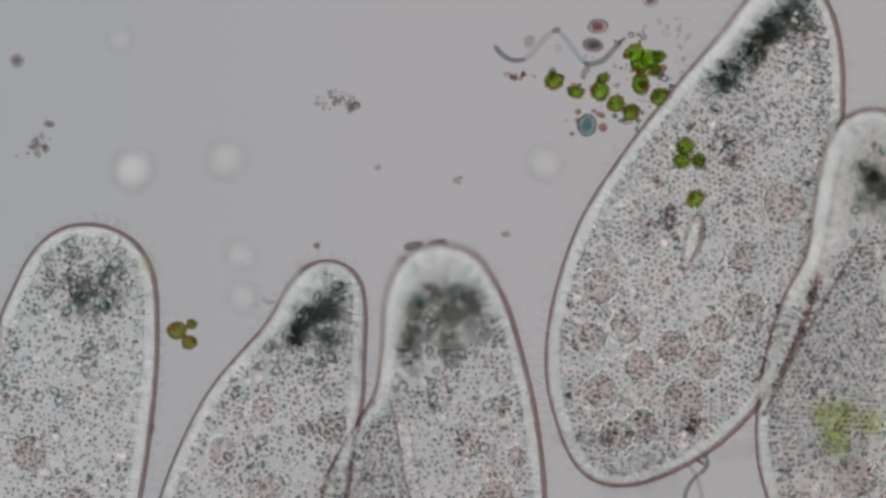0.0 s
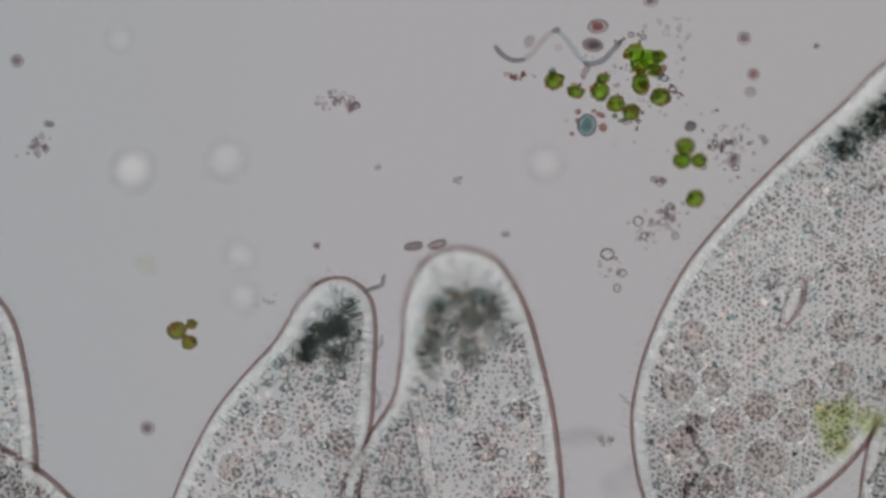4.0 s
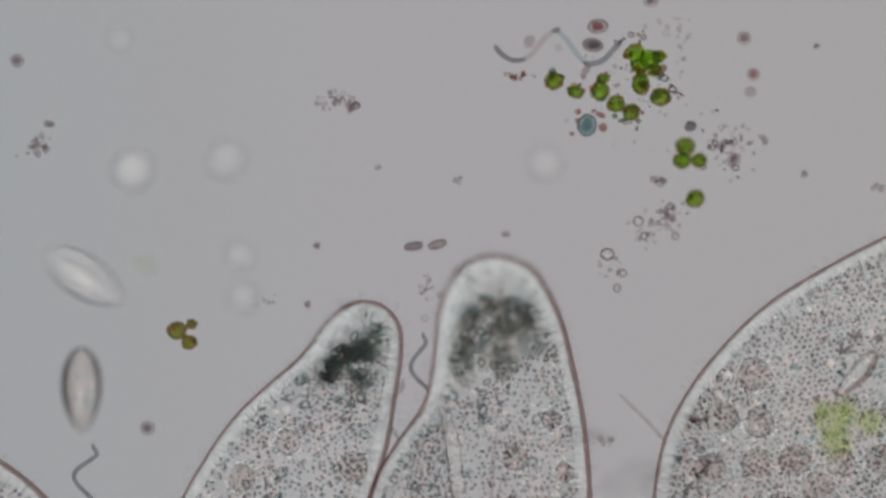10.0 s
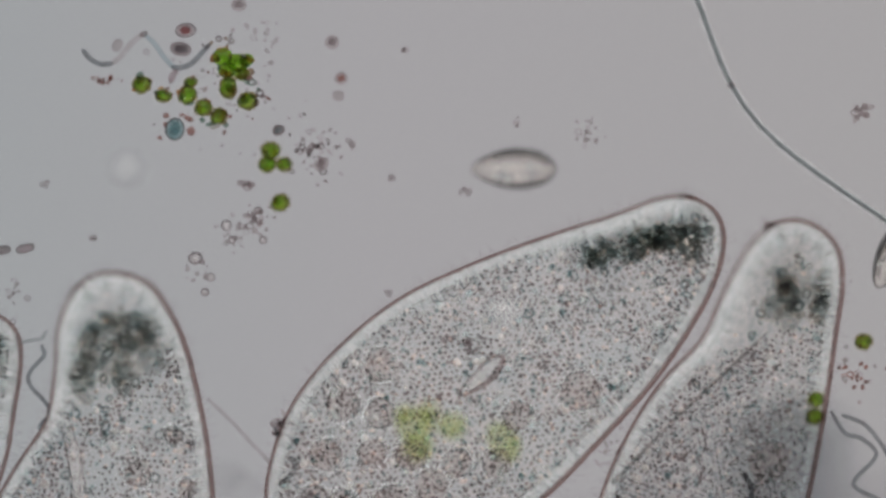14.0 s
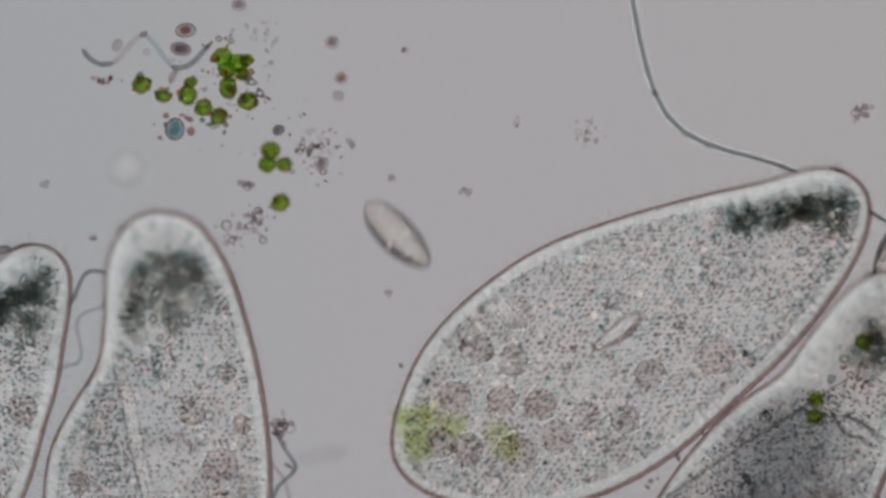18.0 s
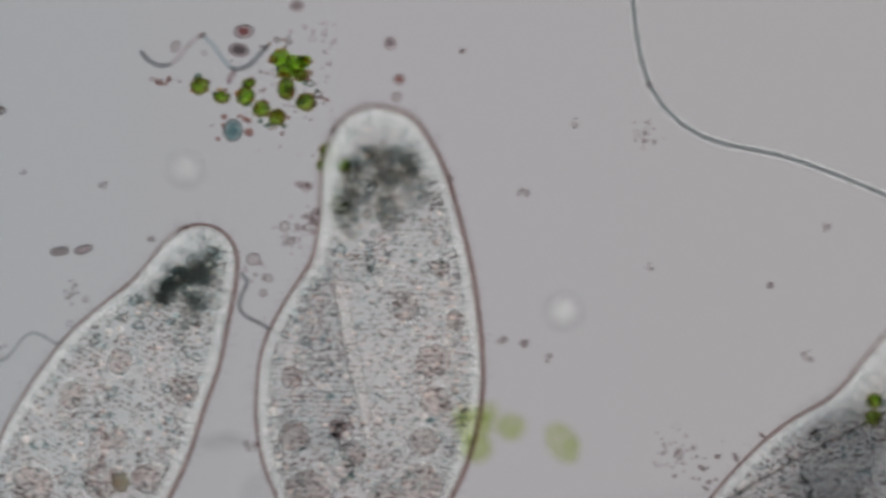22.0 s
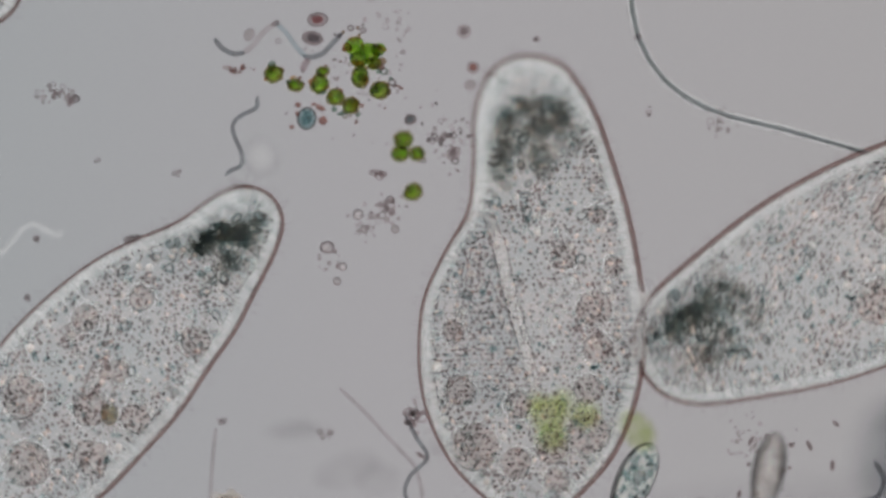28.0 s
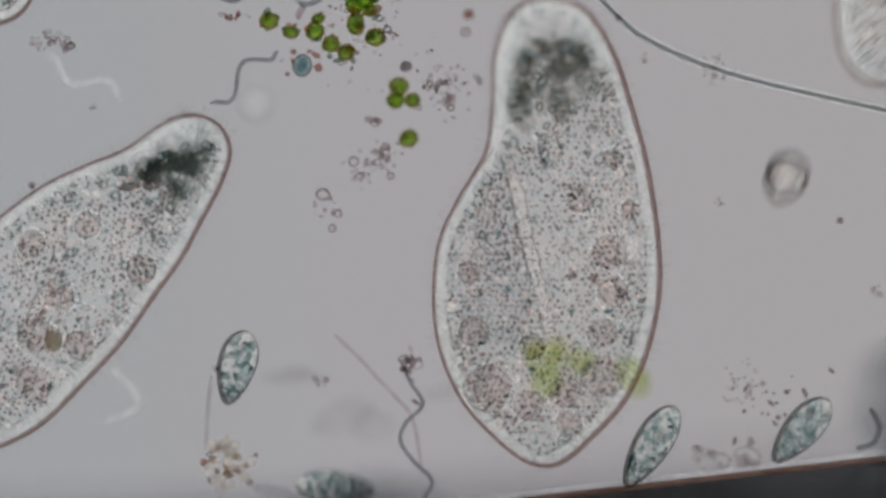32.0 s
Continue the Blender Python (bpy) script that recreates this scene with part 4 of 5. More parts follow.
for i, (x, y, rad) in enumerate([(235, 300, 25), (400, 283, 24), (425, 452, 17), (430, 525, 18), (965, 290, 20), (1635, 543, 20), (210, 70, 12)]):
    ob = thing("droplet", "blurred pale round droplet in the water", "droplet", "pale droplets", at=Matrix.Translation(P(x, y, 0.615 - rad * 0.5 / UNIT)))
    g = Geo()
    g.ball((0, 0, 0), np.array((rad, rad, rad * 0.5)) / UNIT, sub=3)
    part("drop", g, PALEB if i in (0, 5) else PALEF, ob)
    g = Geo()
    t = np.linspace(0, 2 * math.pi, 40, endpoint=False)
    g.tube(np.stack([np.cos(t), np.sin(t), 0 * t], 1) * rad * 1.4 / UNIT, 6 / UNIT, 6, closed=True, flat=0.3)
    part("halo", g, mat("droplet_halo", (0.3, 0.31, 0.32), alpha=0.14, scale=5, bump=0) if i == 0 else bpy.data.materials["droplet_halo"], ob)


def bubble(x, y, a, b, turn):
    """A low clear dome pressed against the glass edge."""
    ob = thing("bubble", "clear flattened bubble with a grey outline by the glass edge", "bubble", "clear bubbles", at=pose(*P(x, y, FLOOR + 0.012), 0, 0, turn))
    g = Geo()
    g.ball((0, 0, 0.01), np.array((a, b, 6)) / UNIT, sub=3)
    part("film", g, PALEF, ob)
    g = Geo()
    t = np.linspace(0, 2 * math.pi, 40, endpoint=False)
    g.tube(np.stack([a * np.cos(t), b * np.sin(t), 0 * t + 0.01], 1) / UNIT, (1.6 + 0.8 * np.sin(t + 1)) / UNIT, 6, closed=True)
    part("outline", g, GREYG, ob)
    return ob


bubble(1766, 924, 30, 17, 6)
bubble(1824, 917, 25, 20, 0)


def rod(x, y, ln, wd, turn, core=None):
    ob = thing("bacterium", "short dark rod-shaped bacterium", "bacterium", "rod bacteria", at=pose(*P(x, y, FLOOR + wd / UNIT), 0, 0, turn))
    g = Geo()
    if core:
        t = np.linspace(0, 2 * math.pi, 24, endpoint=False)
        fat = np.sign(np.sin(t)) * np.abs(np.sin(t)) ** 0.7
        g.tube(np.stack([(ln + 3) * np.cos(t), wd * 0.82 * fat, 0 * t], 1) / UNIT, (0.32 * wd + rng.uniform(-0.2, 0.3, 24)) / UNIT, 6, closed=True)
    else:
        g.ball((0, 0, 0), np.array((ln + 3.5, wd, wd)) / UNIT, sub=2, lumpy=0.06)
    part("wall", g, DARKG if core else GREYG, ob)
    g = Geo()
    g.ball((0, 0, 0.004), np.array((ln + 1, wd * 0.75, wd * 0.6)) / UNIT, sub=2, lumpy=0.05)
    part("core", g, core or DARKG, ob)
    return ob


rod(732, 436, 12, 7.5, 8, DARKG)
rod(774, 433, 12, 7.5, 15, STUBTH)
for x, y, ln, wd, a in [(1824, 793, 5, 5, 60), (1868, 820, 7, 5, -40), (1896, 800, 4, 6, 0), (1928, 801, 9, 6, -65), (1969, 836, 9, 6, 85), (1881, 845, 4, 6, 20), (1804, 887, 7, 5, 75), (1975, 762, 6, 5, -40), (1240, 818, 9, 5, -35)]:
    rod(x, y, ln * 0.85, wd * 0.85, a)


# ---- wavy threads ----
def wave(label, pts, rad, material=None, z=FLOOR + 0.03, x0=None, y0=None, name="spirillum", cat="spirillum"):
    """A slender bent thread through a few places, about its first place."""
    x0, y0 = (pts[0] if x0 is None else (x0, y0))
    q = smoothed([((x - x0) / UNIT, (y0 - y) / UNIT, 0) for x, y in pts], 16 * (len(pts) - 1))
    g = Geo()
    g.tube(q, rad / UNIT * np.interp(np.linspace(0, 1, len(q)), [0, 0.06, 0.94, 1], [0.6, 1, 1, 0.6]), 8)
    ob = part(name, g, material or SPIR)
    ob.matrix_basis = Matrix.Translation(P(x0, y0, z))
    return tagged(ob, label, cat, "wavy threads")


wave("dark grey curved end of the wavy thread by the algae", [(876, 82), (890, 98), (908, 107), (928, 106)], 4.6)
wave("pale clear rising stretch of the wavy thread", [(928, 106), (944, 92), (962, 70), (980, 55)], 5.5, CLEARTH)
wave("clear teal falling stretch of the wavy thread", [(986, 55), (1004, 72), (1020, 95), (1036, 112)], 5, TEALTH)
wave("dark ragged rising end of the wavy thread", [(1034, 112), (1050, 113), (1068, 106), (1084, 90), (1100, 72)], 5)
wave("short reddish stub under the wavy thread", [(1042, 118), (1036, 126), (1031, 137)], 6, STUBTH)
spore(937, 74, 11, 8, 60, FAINTG, "pale oval spore leaning on the wavy thread", GREYG, FAINTG)
g = Geo()
g.ball((0, 0, 0), np.array((8, 6, 4)) / UNIT, 0.4, sub=2, lumpy=0.12)
node = part("thread_knot", g, DARKG)
node.matrix_basis = Matrix.Translation(P(984, 54, FLOOR + 0.05))
tagged(node, "small dark knot on the crest of a wavy thread", "debris")
wave("pale curly thread near the brown grains", [(2200, 722), (2225, 760), (2255, 770), (2280, 800), (2240, 850), (2290, 880)], 4)
wave("second pale curly thread near the brown grains", [(2220, 728), (2260, 745), (2290, 780), (2300, 800)], 4)
wave("grey wavy thread hanging from a dark clump", [(1215, 750), (1232, 785), (1252, 822), (1222, 855), (1213, 888), (1238, 925), (1263, 948), (1268, 966), (1252, 992)], 4)
wave("thin straight faint thread", [(1098, 700), (1140, 740), (1172, 775), (1205, 810), (1235, 850), (1252, 945)], 4, FAINTG)
wave("faint upright straight grey thread", [(878, 772), (872, 830), (868, 900)], 4, FAINTG)
wave("bent dark thread by the glass edge", [(2045, 830), (2060, 860), (2050, 890), (2020, 900)], 5)

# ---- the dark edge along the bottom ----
# a dark sheet stands in for the shadow beyond the cover glass edge
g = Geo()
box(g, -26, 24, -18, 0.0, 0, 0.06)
edge = part("glass_edge_shadow", g, EDGE, smooth=False)
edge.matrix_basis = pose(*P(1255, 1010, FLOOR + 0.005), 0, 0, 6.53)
tagged(edge, "dark sheet for the shadow at the cover glass edge, with a pale and a red-brown line", "glass edge", kind="structure")
g = Geo()
g.tube([(-26, 0.0, 0.06), (0, 0.0, 0.06), (24, 0.0, 0.06)], 0.012, 8)
part("edge_line", g, EDGELINE, edge, "thin red-brown line along the edge")
g = Geo()
g.tube([(-26, 0.026, 0.06), (0, 0.026, 0.06), (24, 0.026, 0.06)], 0.012, 8)
part("bright_line", g, CORTEX, edge, "pale bluish line along the edge")
g = Geo()
t = np.linspace(0, 2 * math.pi, 24, endpoint=False)
g.tube([(1.9, -0.075, 0.062), (2.2, -0.08, 0.062), (2.9, -0.085, 0.062)], 0.042, 10, flat=0.1)
part("pale_streak", g, mat("greyish_streak", (0.16, 0.185, 0.185), (0.07, 0.08, 0.08), alpha=0.35, avar=0.2, scale=6, bump=0), edge, "greyish teal streak below the line")
# tinted sheets paint the soft shade fading out above the edge
for z, reach in ((1.2, 0.05), (2.3, 0.22)):
    g = Geo()
    box(g, -9, 9, -2.6, reach, z, z + 0.02)
    part("edge_shade_sheet", g, EDGEHAZE, edge, "grey sheet painting soft shade over the glass edge", smooth=False)
for z, rise in ((2.34, 0.19), (2.0, 0.1)):
    g = Geo()
    box(g, -9, 9, -2.6, 0, 0, 0.02)
    sheet = part("edge_shade_sheet", g, EDGEHAZE, edge, "grey sheet painting soft shade over the glass edge", smooth=False)
    sheet.matrix_basis = pose(0, rise, z, 0, 0, -5.0)


# ---- small swimmers ----
def swimmer(label, ln, wd, seed, granular=False, faint=False):
    r = np.random.default_rng(seed)
    ob = thing("small_ciliate", label, "ciliate", "small swimming ciliates")
    k = 1 / UNIT
    a, b = ln / 2 * k, wd / 2 * k
    t = np.linspace(0, 2 * math.pi, 72, endpoint=False)
    taper = 0.28 if granular else 0.13
    x = b * np.sign(np.sin(t)) * np.abs(np.sin(t)) ** 1.18 * (1 + taper * np.cos(t))
    y = a * np.cos(t)
    ring = np.stack([x, y, 0 * t], 1)
    g = Geo()
    v, f = ICO[3]
    v = v * np.array((b * 0.9, a * 0.94, b * 0.35))
    v[:, 0] *= (1 + taper * v[:, 1] / a) * (1.001 - (v[:, 1] / a) ** 2) ** 0.09
    g.add(v, f)
    part("body", g, SWIMT if granular else SWIM_F if faint else SWIM, ob)
    g = Geo()
    # outline swells on one side to imitate a shaded flank
    w = (1.6 + 3.7 * np.abs(np.sin(t)) ** 1.5) * (1 + 0.35 * np.sin(t + seed)) if ln > 1.3 * wd else 5.6 + 1.3 * np.sin(t + seed)
    if granular:
        w = 3.5 + 2.3 * np.sin(t - 2.4)
    g.tube(ring * (1 - 6 / wd), w * k, 8, closed=True, flat=1.6)
    part("wall", g, SWIMRIM_F if faint else SWIMRIM, ob, "thin grey outline" if faint else "dark thick outline")
    if not faint and not granular:
        # a faint inner tube paints the soft shade within the outline
        g = Geo()
        g.tube(ring * (1 - 17 / wd), (0.8 + 4.4 * np.abs(np.sin(t))) * (1 + 0.45 * np.sin(t + seed + 0.6)) * k, 8, closed=True, flat=0.6)
        part("inner_shade", g, SWIMSHADE, ob, "soft grey shade painted inside the outline")
    g = Geo()
    for i in range(60 if granular else 12):
        q, h = math.sqrt(r.random()) * 0.75, r.uniform(0, 6.28)
        g.ball((q * b * math.cos(h), q * a * math.sin(h), b * 0.3), r.uniform(3, 6) * k, sub=1, lumpy=0.2)
    part("grains", g, FLECK_T if granular else GRAN_P, ob, kind="stuff")
    if granular:
        g, gd = Geo(), Geo()
        for i in range(46):
            q, h = math.sqrt(r.random()) * 0.72, r.uniform(0, 6.28)
            (g if i % 2 else gd).ball((q * b * math.cos(h), q * a * math.sin(h), b * 0.36), np.array((r.uniform(3.5, 7), r.uniform(2, 4.5), 2.5)) * k, r.uniform(0, 3), sub=1, lumpy=0.2)
        part("bright_grains", g, PALEC, ob, "pale clear grains", kind="stuff")
        part("dark_grains", gd, CRYST_R, ob, "dark grey grains", kind="stuff")
    if not granular:
        # a pale ellipsoid imitates the highlight along the swimmer's axis
        g = Geo()
        g.ball((-0.12 * b, 0.05 * a, 0.2 * b), np.array((b * 0.34, a * 0.66, b * 0.12)), 0.06, sub=2, lumpy=0.08)
        part("pale_core_highlight", g, PALEC, ob, "highlight painted as a pale stripe along the middle")
        for sd, reach in ((-0.42, 0.7), (0.34, 0.55)):
            g = Geo()
            q = np.linspace(-1, 1, 14)
            off = r.uniform(-0.12, 0.12)
            g.tube(np.stack([b * (sd + off) * np.sqrt(1.05 - q * q * 0.8), a * reach * q, 0 * q + 0.3 * b], 1), (1.2 + 0.8 * np.cos(q * 1.4)) * k, 5)
            part("fold", g, FAINT, ob, "faint lengthwise fold")
    return ob


SWIMMERS = {
    "a": ((146, 70, 1, 0.3), [(0, 1000, -250, 0), (0.3, 1000, -150, 0), (0.5, 968, 240, 10), (1, 970, 240, 60), (1.5, 1104, 40, 20), (2, 1150, -250, 10), (5.5, 30, -200, 0), (6, 195, 95, -15),
                            (6.5, 456, 128, 20), (7, 790, 115, 42), (7.5, 750, -150, 30), (8, 700, 75, 25), (8.5, 720, -250, 10), (12.5, -200, 400, 40), (13, 145, 255, 57),
                            (13.5, 300, -200, 40), (22, 100, 1050, 0), (22.5, 204, 388, 0), (23, 238, 374, 15), (23.5, 160, 356, 30), (24, 350, 270, 15), (24.5, 264, 368, 10), (25, 105, 395, 15), (25.5, 80, 464, 80), (26.5, -300, 500, 80)]),
    "b": ((160, 67, 2, 0.36), [(0, -250, 330, 60), (0.5, -150, 270, 80), (1, 285, 245, 92), (1.5, 144, 424, -20), (2, 230, 640, 20), (2.5, 296, 216, 75), (3, 445, 95, 65), (3.5, 250, -200, 40),
                            (5, 500, -200, 0), (5.5, 600, 128, -15), (6, 248, 222, 104, 42), (6.5, 436, 216, 110), (7, 690, 212, 112), (7.5, 440, 244, 100), (8, 430, 285, 97), (8.5, 336, 224, 60), (9, 150, -250, 0),
                            (9.5, 152, 240, -50), (10, 145, 690, 0), (10.5, -80, 600, -20), (11, 95, 400, -48), (11.5, -300, 300, -40), (13.5, 915, -250, 60), (14, 915, 300, 90), (14.5, 1050, -250, 60),
                            (22, 500, -250, 30), (22.5, 456, 248, 30), (23, 212, 250, -40), (23.5, 120, 300, -60), (24, 440, 335, -65), (24.5, 464, 424, -100), (25, 505, 615, -172), (25.5, 528, 816, -90 - 160), (26.3, 528, 1150, -240)]),
    "c": ((146, 65, 3, 0.22), [(0, 300, 1100, 0), (1, 400, 1100, 0), (1.5, 312, 660, 10), (2, 340, 665, 0), (2.5, 628, 136, 85), (3, 700, -250, 60), (5.5, 180, 500, 60), (6, 360, 305, 25), (6.5, 328, 376, 60), (7, 480, 245, 10),
                            (7.5, 288, 472, 80), (8, 185, 395, 5), (8.5, 276, 444, 20), (8.8, 260, -250, 0), (9.2, 260, -250, -30), (9.5, 280, 512, -30), (9.8, 40, 1100, -55), (10.2, 500, 1100, -30), (10.5, 436, 520, 60), (11, 300, 1100, 10),
                            (16, 1200, -250, -30), (16.5, 1244, 168, -30), (17, 1315, 142, 18), (17.5, 770, 256, 72), (18, 700, -250, 40), (22, 1100, 1100, 0), (22.5, 1084, 428, -25), (23, 1030, 175, 38), (23.5, 1308, 156, 45), (24, 1600, -250, 45)]),
    "d": ((170, 63, 4, 0.1), [(0, -250, 560, 0), (3, -250, 600, 50), (3.5, 124, 620, 70), (4.2, -250, 650, 50), (5.5, 132, 600, 20), (6, 305, 480, 18), (6.5, 96, 536, 10), (7, -250, 500, 0),
                            (16, 1000, -250, 60), (16.5, 1000, -200, 60), (17, 1195, 305, 72), (17.5, 780, 352, 20), (18, 705, 415, -45), (18.5, 500, 1150, -30), (22.3, 100, -250, -40), (23, 95, 30, -42), (23.5, -80, -250, -40)]),
    "e": ((150, 67, 5, 0.14), [(0, 800, 1150, 0), (5.3, 150, 1150, 0), (5.5, 152, 724, 0), (6, 330, 632, 0), (6.5, 288, 640, 0), (7, -250, 750, 0), (19.4, 1150, 1150, 0), (20, 1070, 650, -3), (20.5, 984, 960, 50), (21, 1000, 1250, 50),
                            (22.2, 380, -250, 90), (22.5, 444, 368, 90), (22.8, 300, -250, 0), (23.5, 480, -250, 0)]),
    "f": ((138, 68, 6, 0.22), [(0, -250, 800, 0), (5.4, -250, 640, 0), (6, 97, 580, 0, 38), (6.5, -250, 500, 0), (7.5, -80, 350, 0), (8, 75, 297, 25, 54), (8.5, -250, 200, 20), (19.2, -250, 300, -60), (19.5, 40, 280, -60), (19.9, -200, 100, -60),
                            (23.3, -250, 500, -35), (24, 78, 572, -35), (24.5, 56, 636, -35), (25, -250, 800, -35), (29.1, 716, -250, 60), (29.3, 716, 260, 60), (29.6, 700, -250, 60), (30.4, 728, -250, 30), (30.5, 728, 276, 30), (30.8, 900, -250, 30),
                            (31.2, 500, -250, -45), (31.4, 608, 376, -45), (31.7, 536, 304, -60), (32, 400, -250, -60)]),
    "g": ((155, 65, 7, 0.06), [(0, 100, 1200, 0), (5.2, 200, 1200, -50), (6, 238, 745, -48), (6.6, 100, 1200, -40), (7.2, -250, 600, 0), (7.5, 120, 624, 0), (8.0, -250, 700, 0), (8.3, -250, 600, 0), (8.5, 116, 584, -20), (9, -250, 600, 0),
                            (24, 560, 1150, -10), (24.5, 512, 616, -10), (25, 530, 1150, -10)]),
    "h": ((165, 54, 8, 0.3), [(0, 1700, 250, 15), (3.2, 1300, -250, 15), (3.5, 1144, 308, 15), (4.2, 1000, -250, 40), (5.2, 1264, -250, 75), (5.5, 1264, 216, 75), (6, 1232, 290, 15), (6.6, 1300, -250, 15),
                            (27.4, 1450, 1100, 0), (28, 1362, 840, 12), (28.7, 1480, 708, 40), (29, 1545, 585, 60), (29.3, 1800, 500, 60),
                            (30.2, 1156, -250, 60), (30.5, 1156, 36, 70), (31, 1240, 25, 60), (31.1, 1500, 96, 5), (31.4, 1336, 136, 0), (31.7, 1496, 184, -55), (32, 1640, 260, -50)]),
    "i": ((85, 76, 9, 0.03), [(0, 1750, 800, 0), (24.8, 1750, 600, 0), (25.0, 1650, 640, 0), (25.2, 1230, 723, 0), (25.4, 1116, 866, 0), (25.7, 1050, 1100, 0), (30.8, 1130, -200, 0), (31, 1130, 5, 30), (31.4, 1260, 476, 15), (31.7, 1304, 516, 30), (32, 1392, 316, 20)]),
    "p": ((150, 62, 21, 0.08), [(22.6, 1800, 450, 30), (23, 1660, 640, 30), (23.2, 1351, 779, 33), (23.4, 1244, 825, 2), (23.6, 1212, 850, 0), (23.8, 1107, 852, 20), (24, 1101, 866, 20), (24.2, 1096, 888, 20), (24.6, 1060, 1100, 20)]),
    "q": ((165, 78, 23, 0.16), [(0, -300, 800, 0), (7.6, -300, 750, 40), (7.8, 120, 720, 40), (8, 200, 690, 50), (8.2, 240, 690, 30), (8.6, 330, 640, 20), (9, 425, 600, 12), (9.3, 360, 560, -20), (10, 150, 490, -55), (10.3, -200, 420, -40),
                            (11.6, -250, 560, 20), (12, 40, 480, 22), (12.3, -300, 400, 20), (22.4, 560, -250, 10), (22.8, 500, 60, 5), (23, 485, 130, 0), (23.4, 470, -250, 0), (32, -900, 500, 0)]),
    "r": ((150, 58, 31, 0.03), [(30.0, 668, -250, 0), (30.2, 668, 256, 20), (30.5, 596, 436, -42), (30.8, 584, 496, 5), (31, 597, 690, 0), (31.4, 568, 704, -5), (31.7, 580, 950, -40), (32, 592, 862, -85)]),
    "n": ((142, 68, 14, 0.03), [(28.5, 300, 1050, 60), (29, 378, 770, 92), (29.3, 516, 768, 60), (29.6, 416, 748, 92), (29.9, 700, 1100, 60), (30.4, 200, 1050, 40), (30.5, 196, 900, 30), (31, 330, 825, -42), (31.4, 508, 604, 10), (31.7, 436, 664, 0), (32, 420, 650, 15)]),
    "o": ((155, 65, 17, 0.06), [(27, 520, 1100, -25), (27.5, 620, 790, -25), (28, 740, 1000, 0), (28.4, 1244, 768, 40), (28.7, 1300, 760, 30), (29, 1245, 755, 22), (29.3, 1236, 770, 20), (29.6, 1264, 728, 25), (29.9, 1330, 1100, 20),
                            (30.6, 1330, 1000, 50), (31, 1270, 740, 62), (31.5, 1380, 760, 50), (32, 1420, 762, 42)]),
}


swim = {}
for key, ((ln, wd, seed, z), rows) in SWIMMERS.items():
    if key in "nor":
        swim[key] = swimmer("granular pale teal swimming ciliate", ln, wd, seed, granular=True)
    elif key == "q":
        swim[key] = swimmer("faint glassy oval swimming ciliate", ln, wd, seed, faint=True)
    else:
        swim[key] = swimmer("clear oval swimming ciliate with a dark outline", ln, wd, seed)
swim_m = swimmer("slim granular teal-grey ciliate resting near the glass edge", 178, 66, 20, granular=True)

# ---- the long bent thread, in short stiff lengths ----
filament = thing("filament", "long grey bent filament with a dark node", "filament", at=Matrix.Translation(P(1900, 150, FLOOR + 0.05)))
segments = []
for i in range(19):
    g = Geo()
    h = 23 / UNIT
    g.tube([(-h, 0, 0), (-h / 2, 0, 0), (h / 2, 0, 0), (h, 0, 0)], (4.3 - 0.055 * i) / UNIT, 10)
    seg = part("thread_length", g, THREAD, filament)
    segments.append(seg)
    # a wider pale tube imitates the light halo beside the thread
    g = Geo()
    g.tube([(-h, 0, -0.012), (0, 0, -0.012), (h, 0, -0.012)], 8.2 / UNIT, 10, flat=0.5)
    part("halo_tube", g, HALO_TUBE, seg, "pale halo painted along the thread")
    if i == 5:
        g = Geo()
        g.ball((-h, 0, 0.004), 6.5 / UNIT, sub=2)
        part("node", g, DARKG, seg, "small dark node")


def spiral(label, ln, amp, turns, rad, material=None):
    """A stiff corkscrew of a bacterium, flattened into a wave, along +y."""
    t = np.linspace(0, 1, 60)
    pts = np.stack([amp * np.sin(t * turns * 2 * math.pi) * np.clip(8 * t * (1 - t), 0.3, 1), ln * (t - 0.5), 0 * t], 1) / UNIT
    g = Geo()
    g.tube(pts, rad / UNIT * np.interp(t, [0, 0.05, 0.95, 1], [0.5, 1, 1, 0.5]), 8)
    return tagged(part("spirillum", g, material or SPIR), label, "spirillum", "wavy threads")


spiral_a = spiral("grey wavy swimming spirillum", 150, 19, 1.25, 4)
spiral_b = spiral("grey wavy spirillum close to a ciliate", 150, 19, 1.2, 3.8, FAINT)
spiral_c = spiral("slender wavy spirillum near the border", 140, 22, 1.3, 4)
spiral_d = spiral("whitish blurred hook-shaped spirillum", 100, 48, 0.55, 6, PALESP)
spiral_e = spiral("whitish blurred wavy spirillum", 150, 19, 1.2, 5, PALESP)


# ---- what moves ----
def on_plan(t, x, y, z=0.0):
    dx, dy = pan(t)
    return P(x - dx, y - dy, z)


def go(ob, rows, z=0.0, roam=False):
    """Rows of seconds, plan units as they stand before the lens, the heading, clockwise from straight up, and the tilt towards the lens."""
    rows = list(rows)
    if roam:
        rows = round_about(rows)
    if rows[0][0] > 0:
        rows.insert(0, (0, *stay(rows[0], 0)))
    if rows[-1][0] < 32:
        rows.append((32, *stay(rows[-1], 32)))
    walk(ob, [(t, pose(*on_plan(t, x, y, z), tilt[0] if tilt else 0, 0, -h)) for t, x, y, h, *tilt in rows])


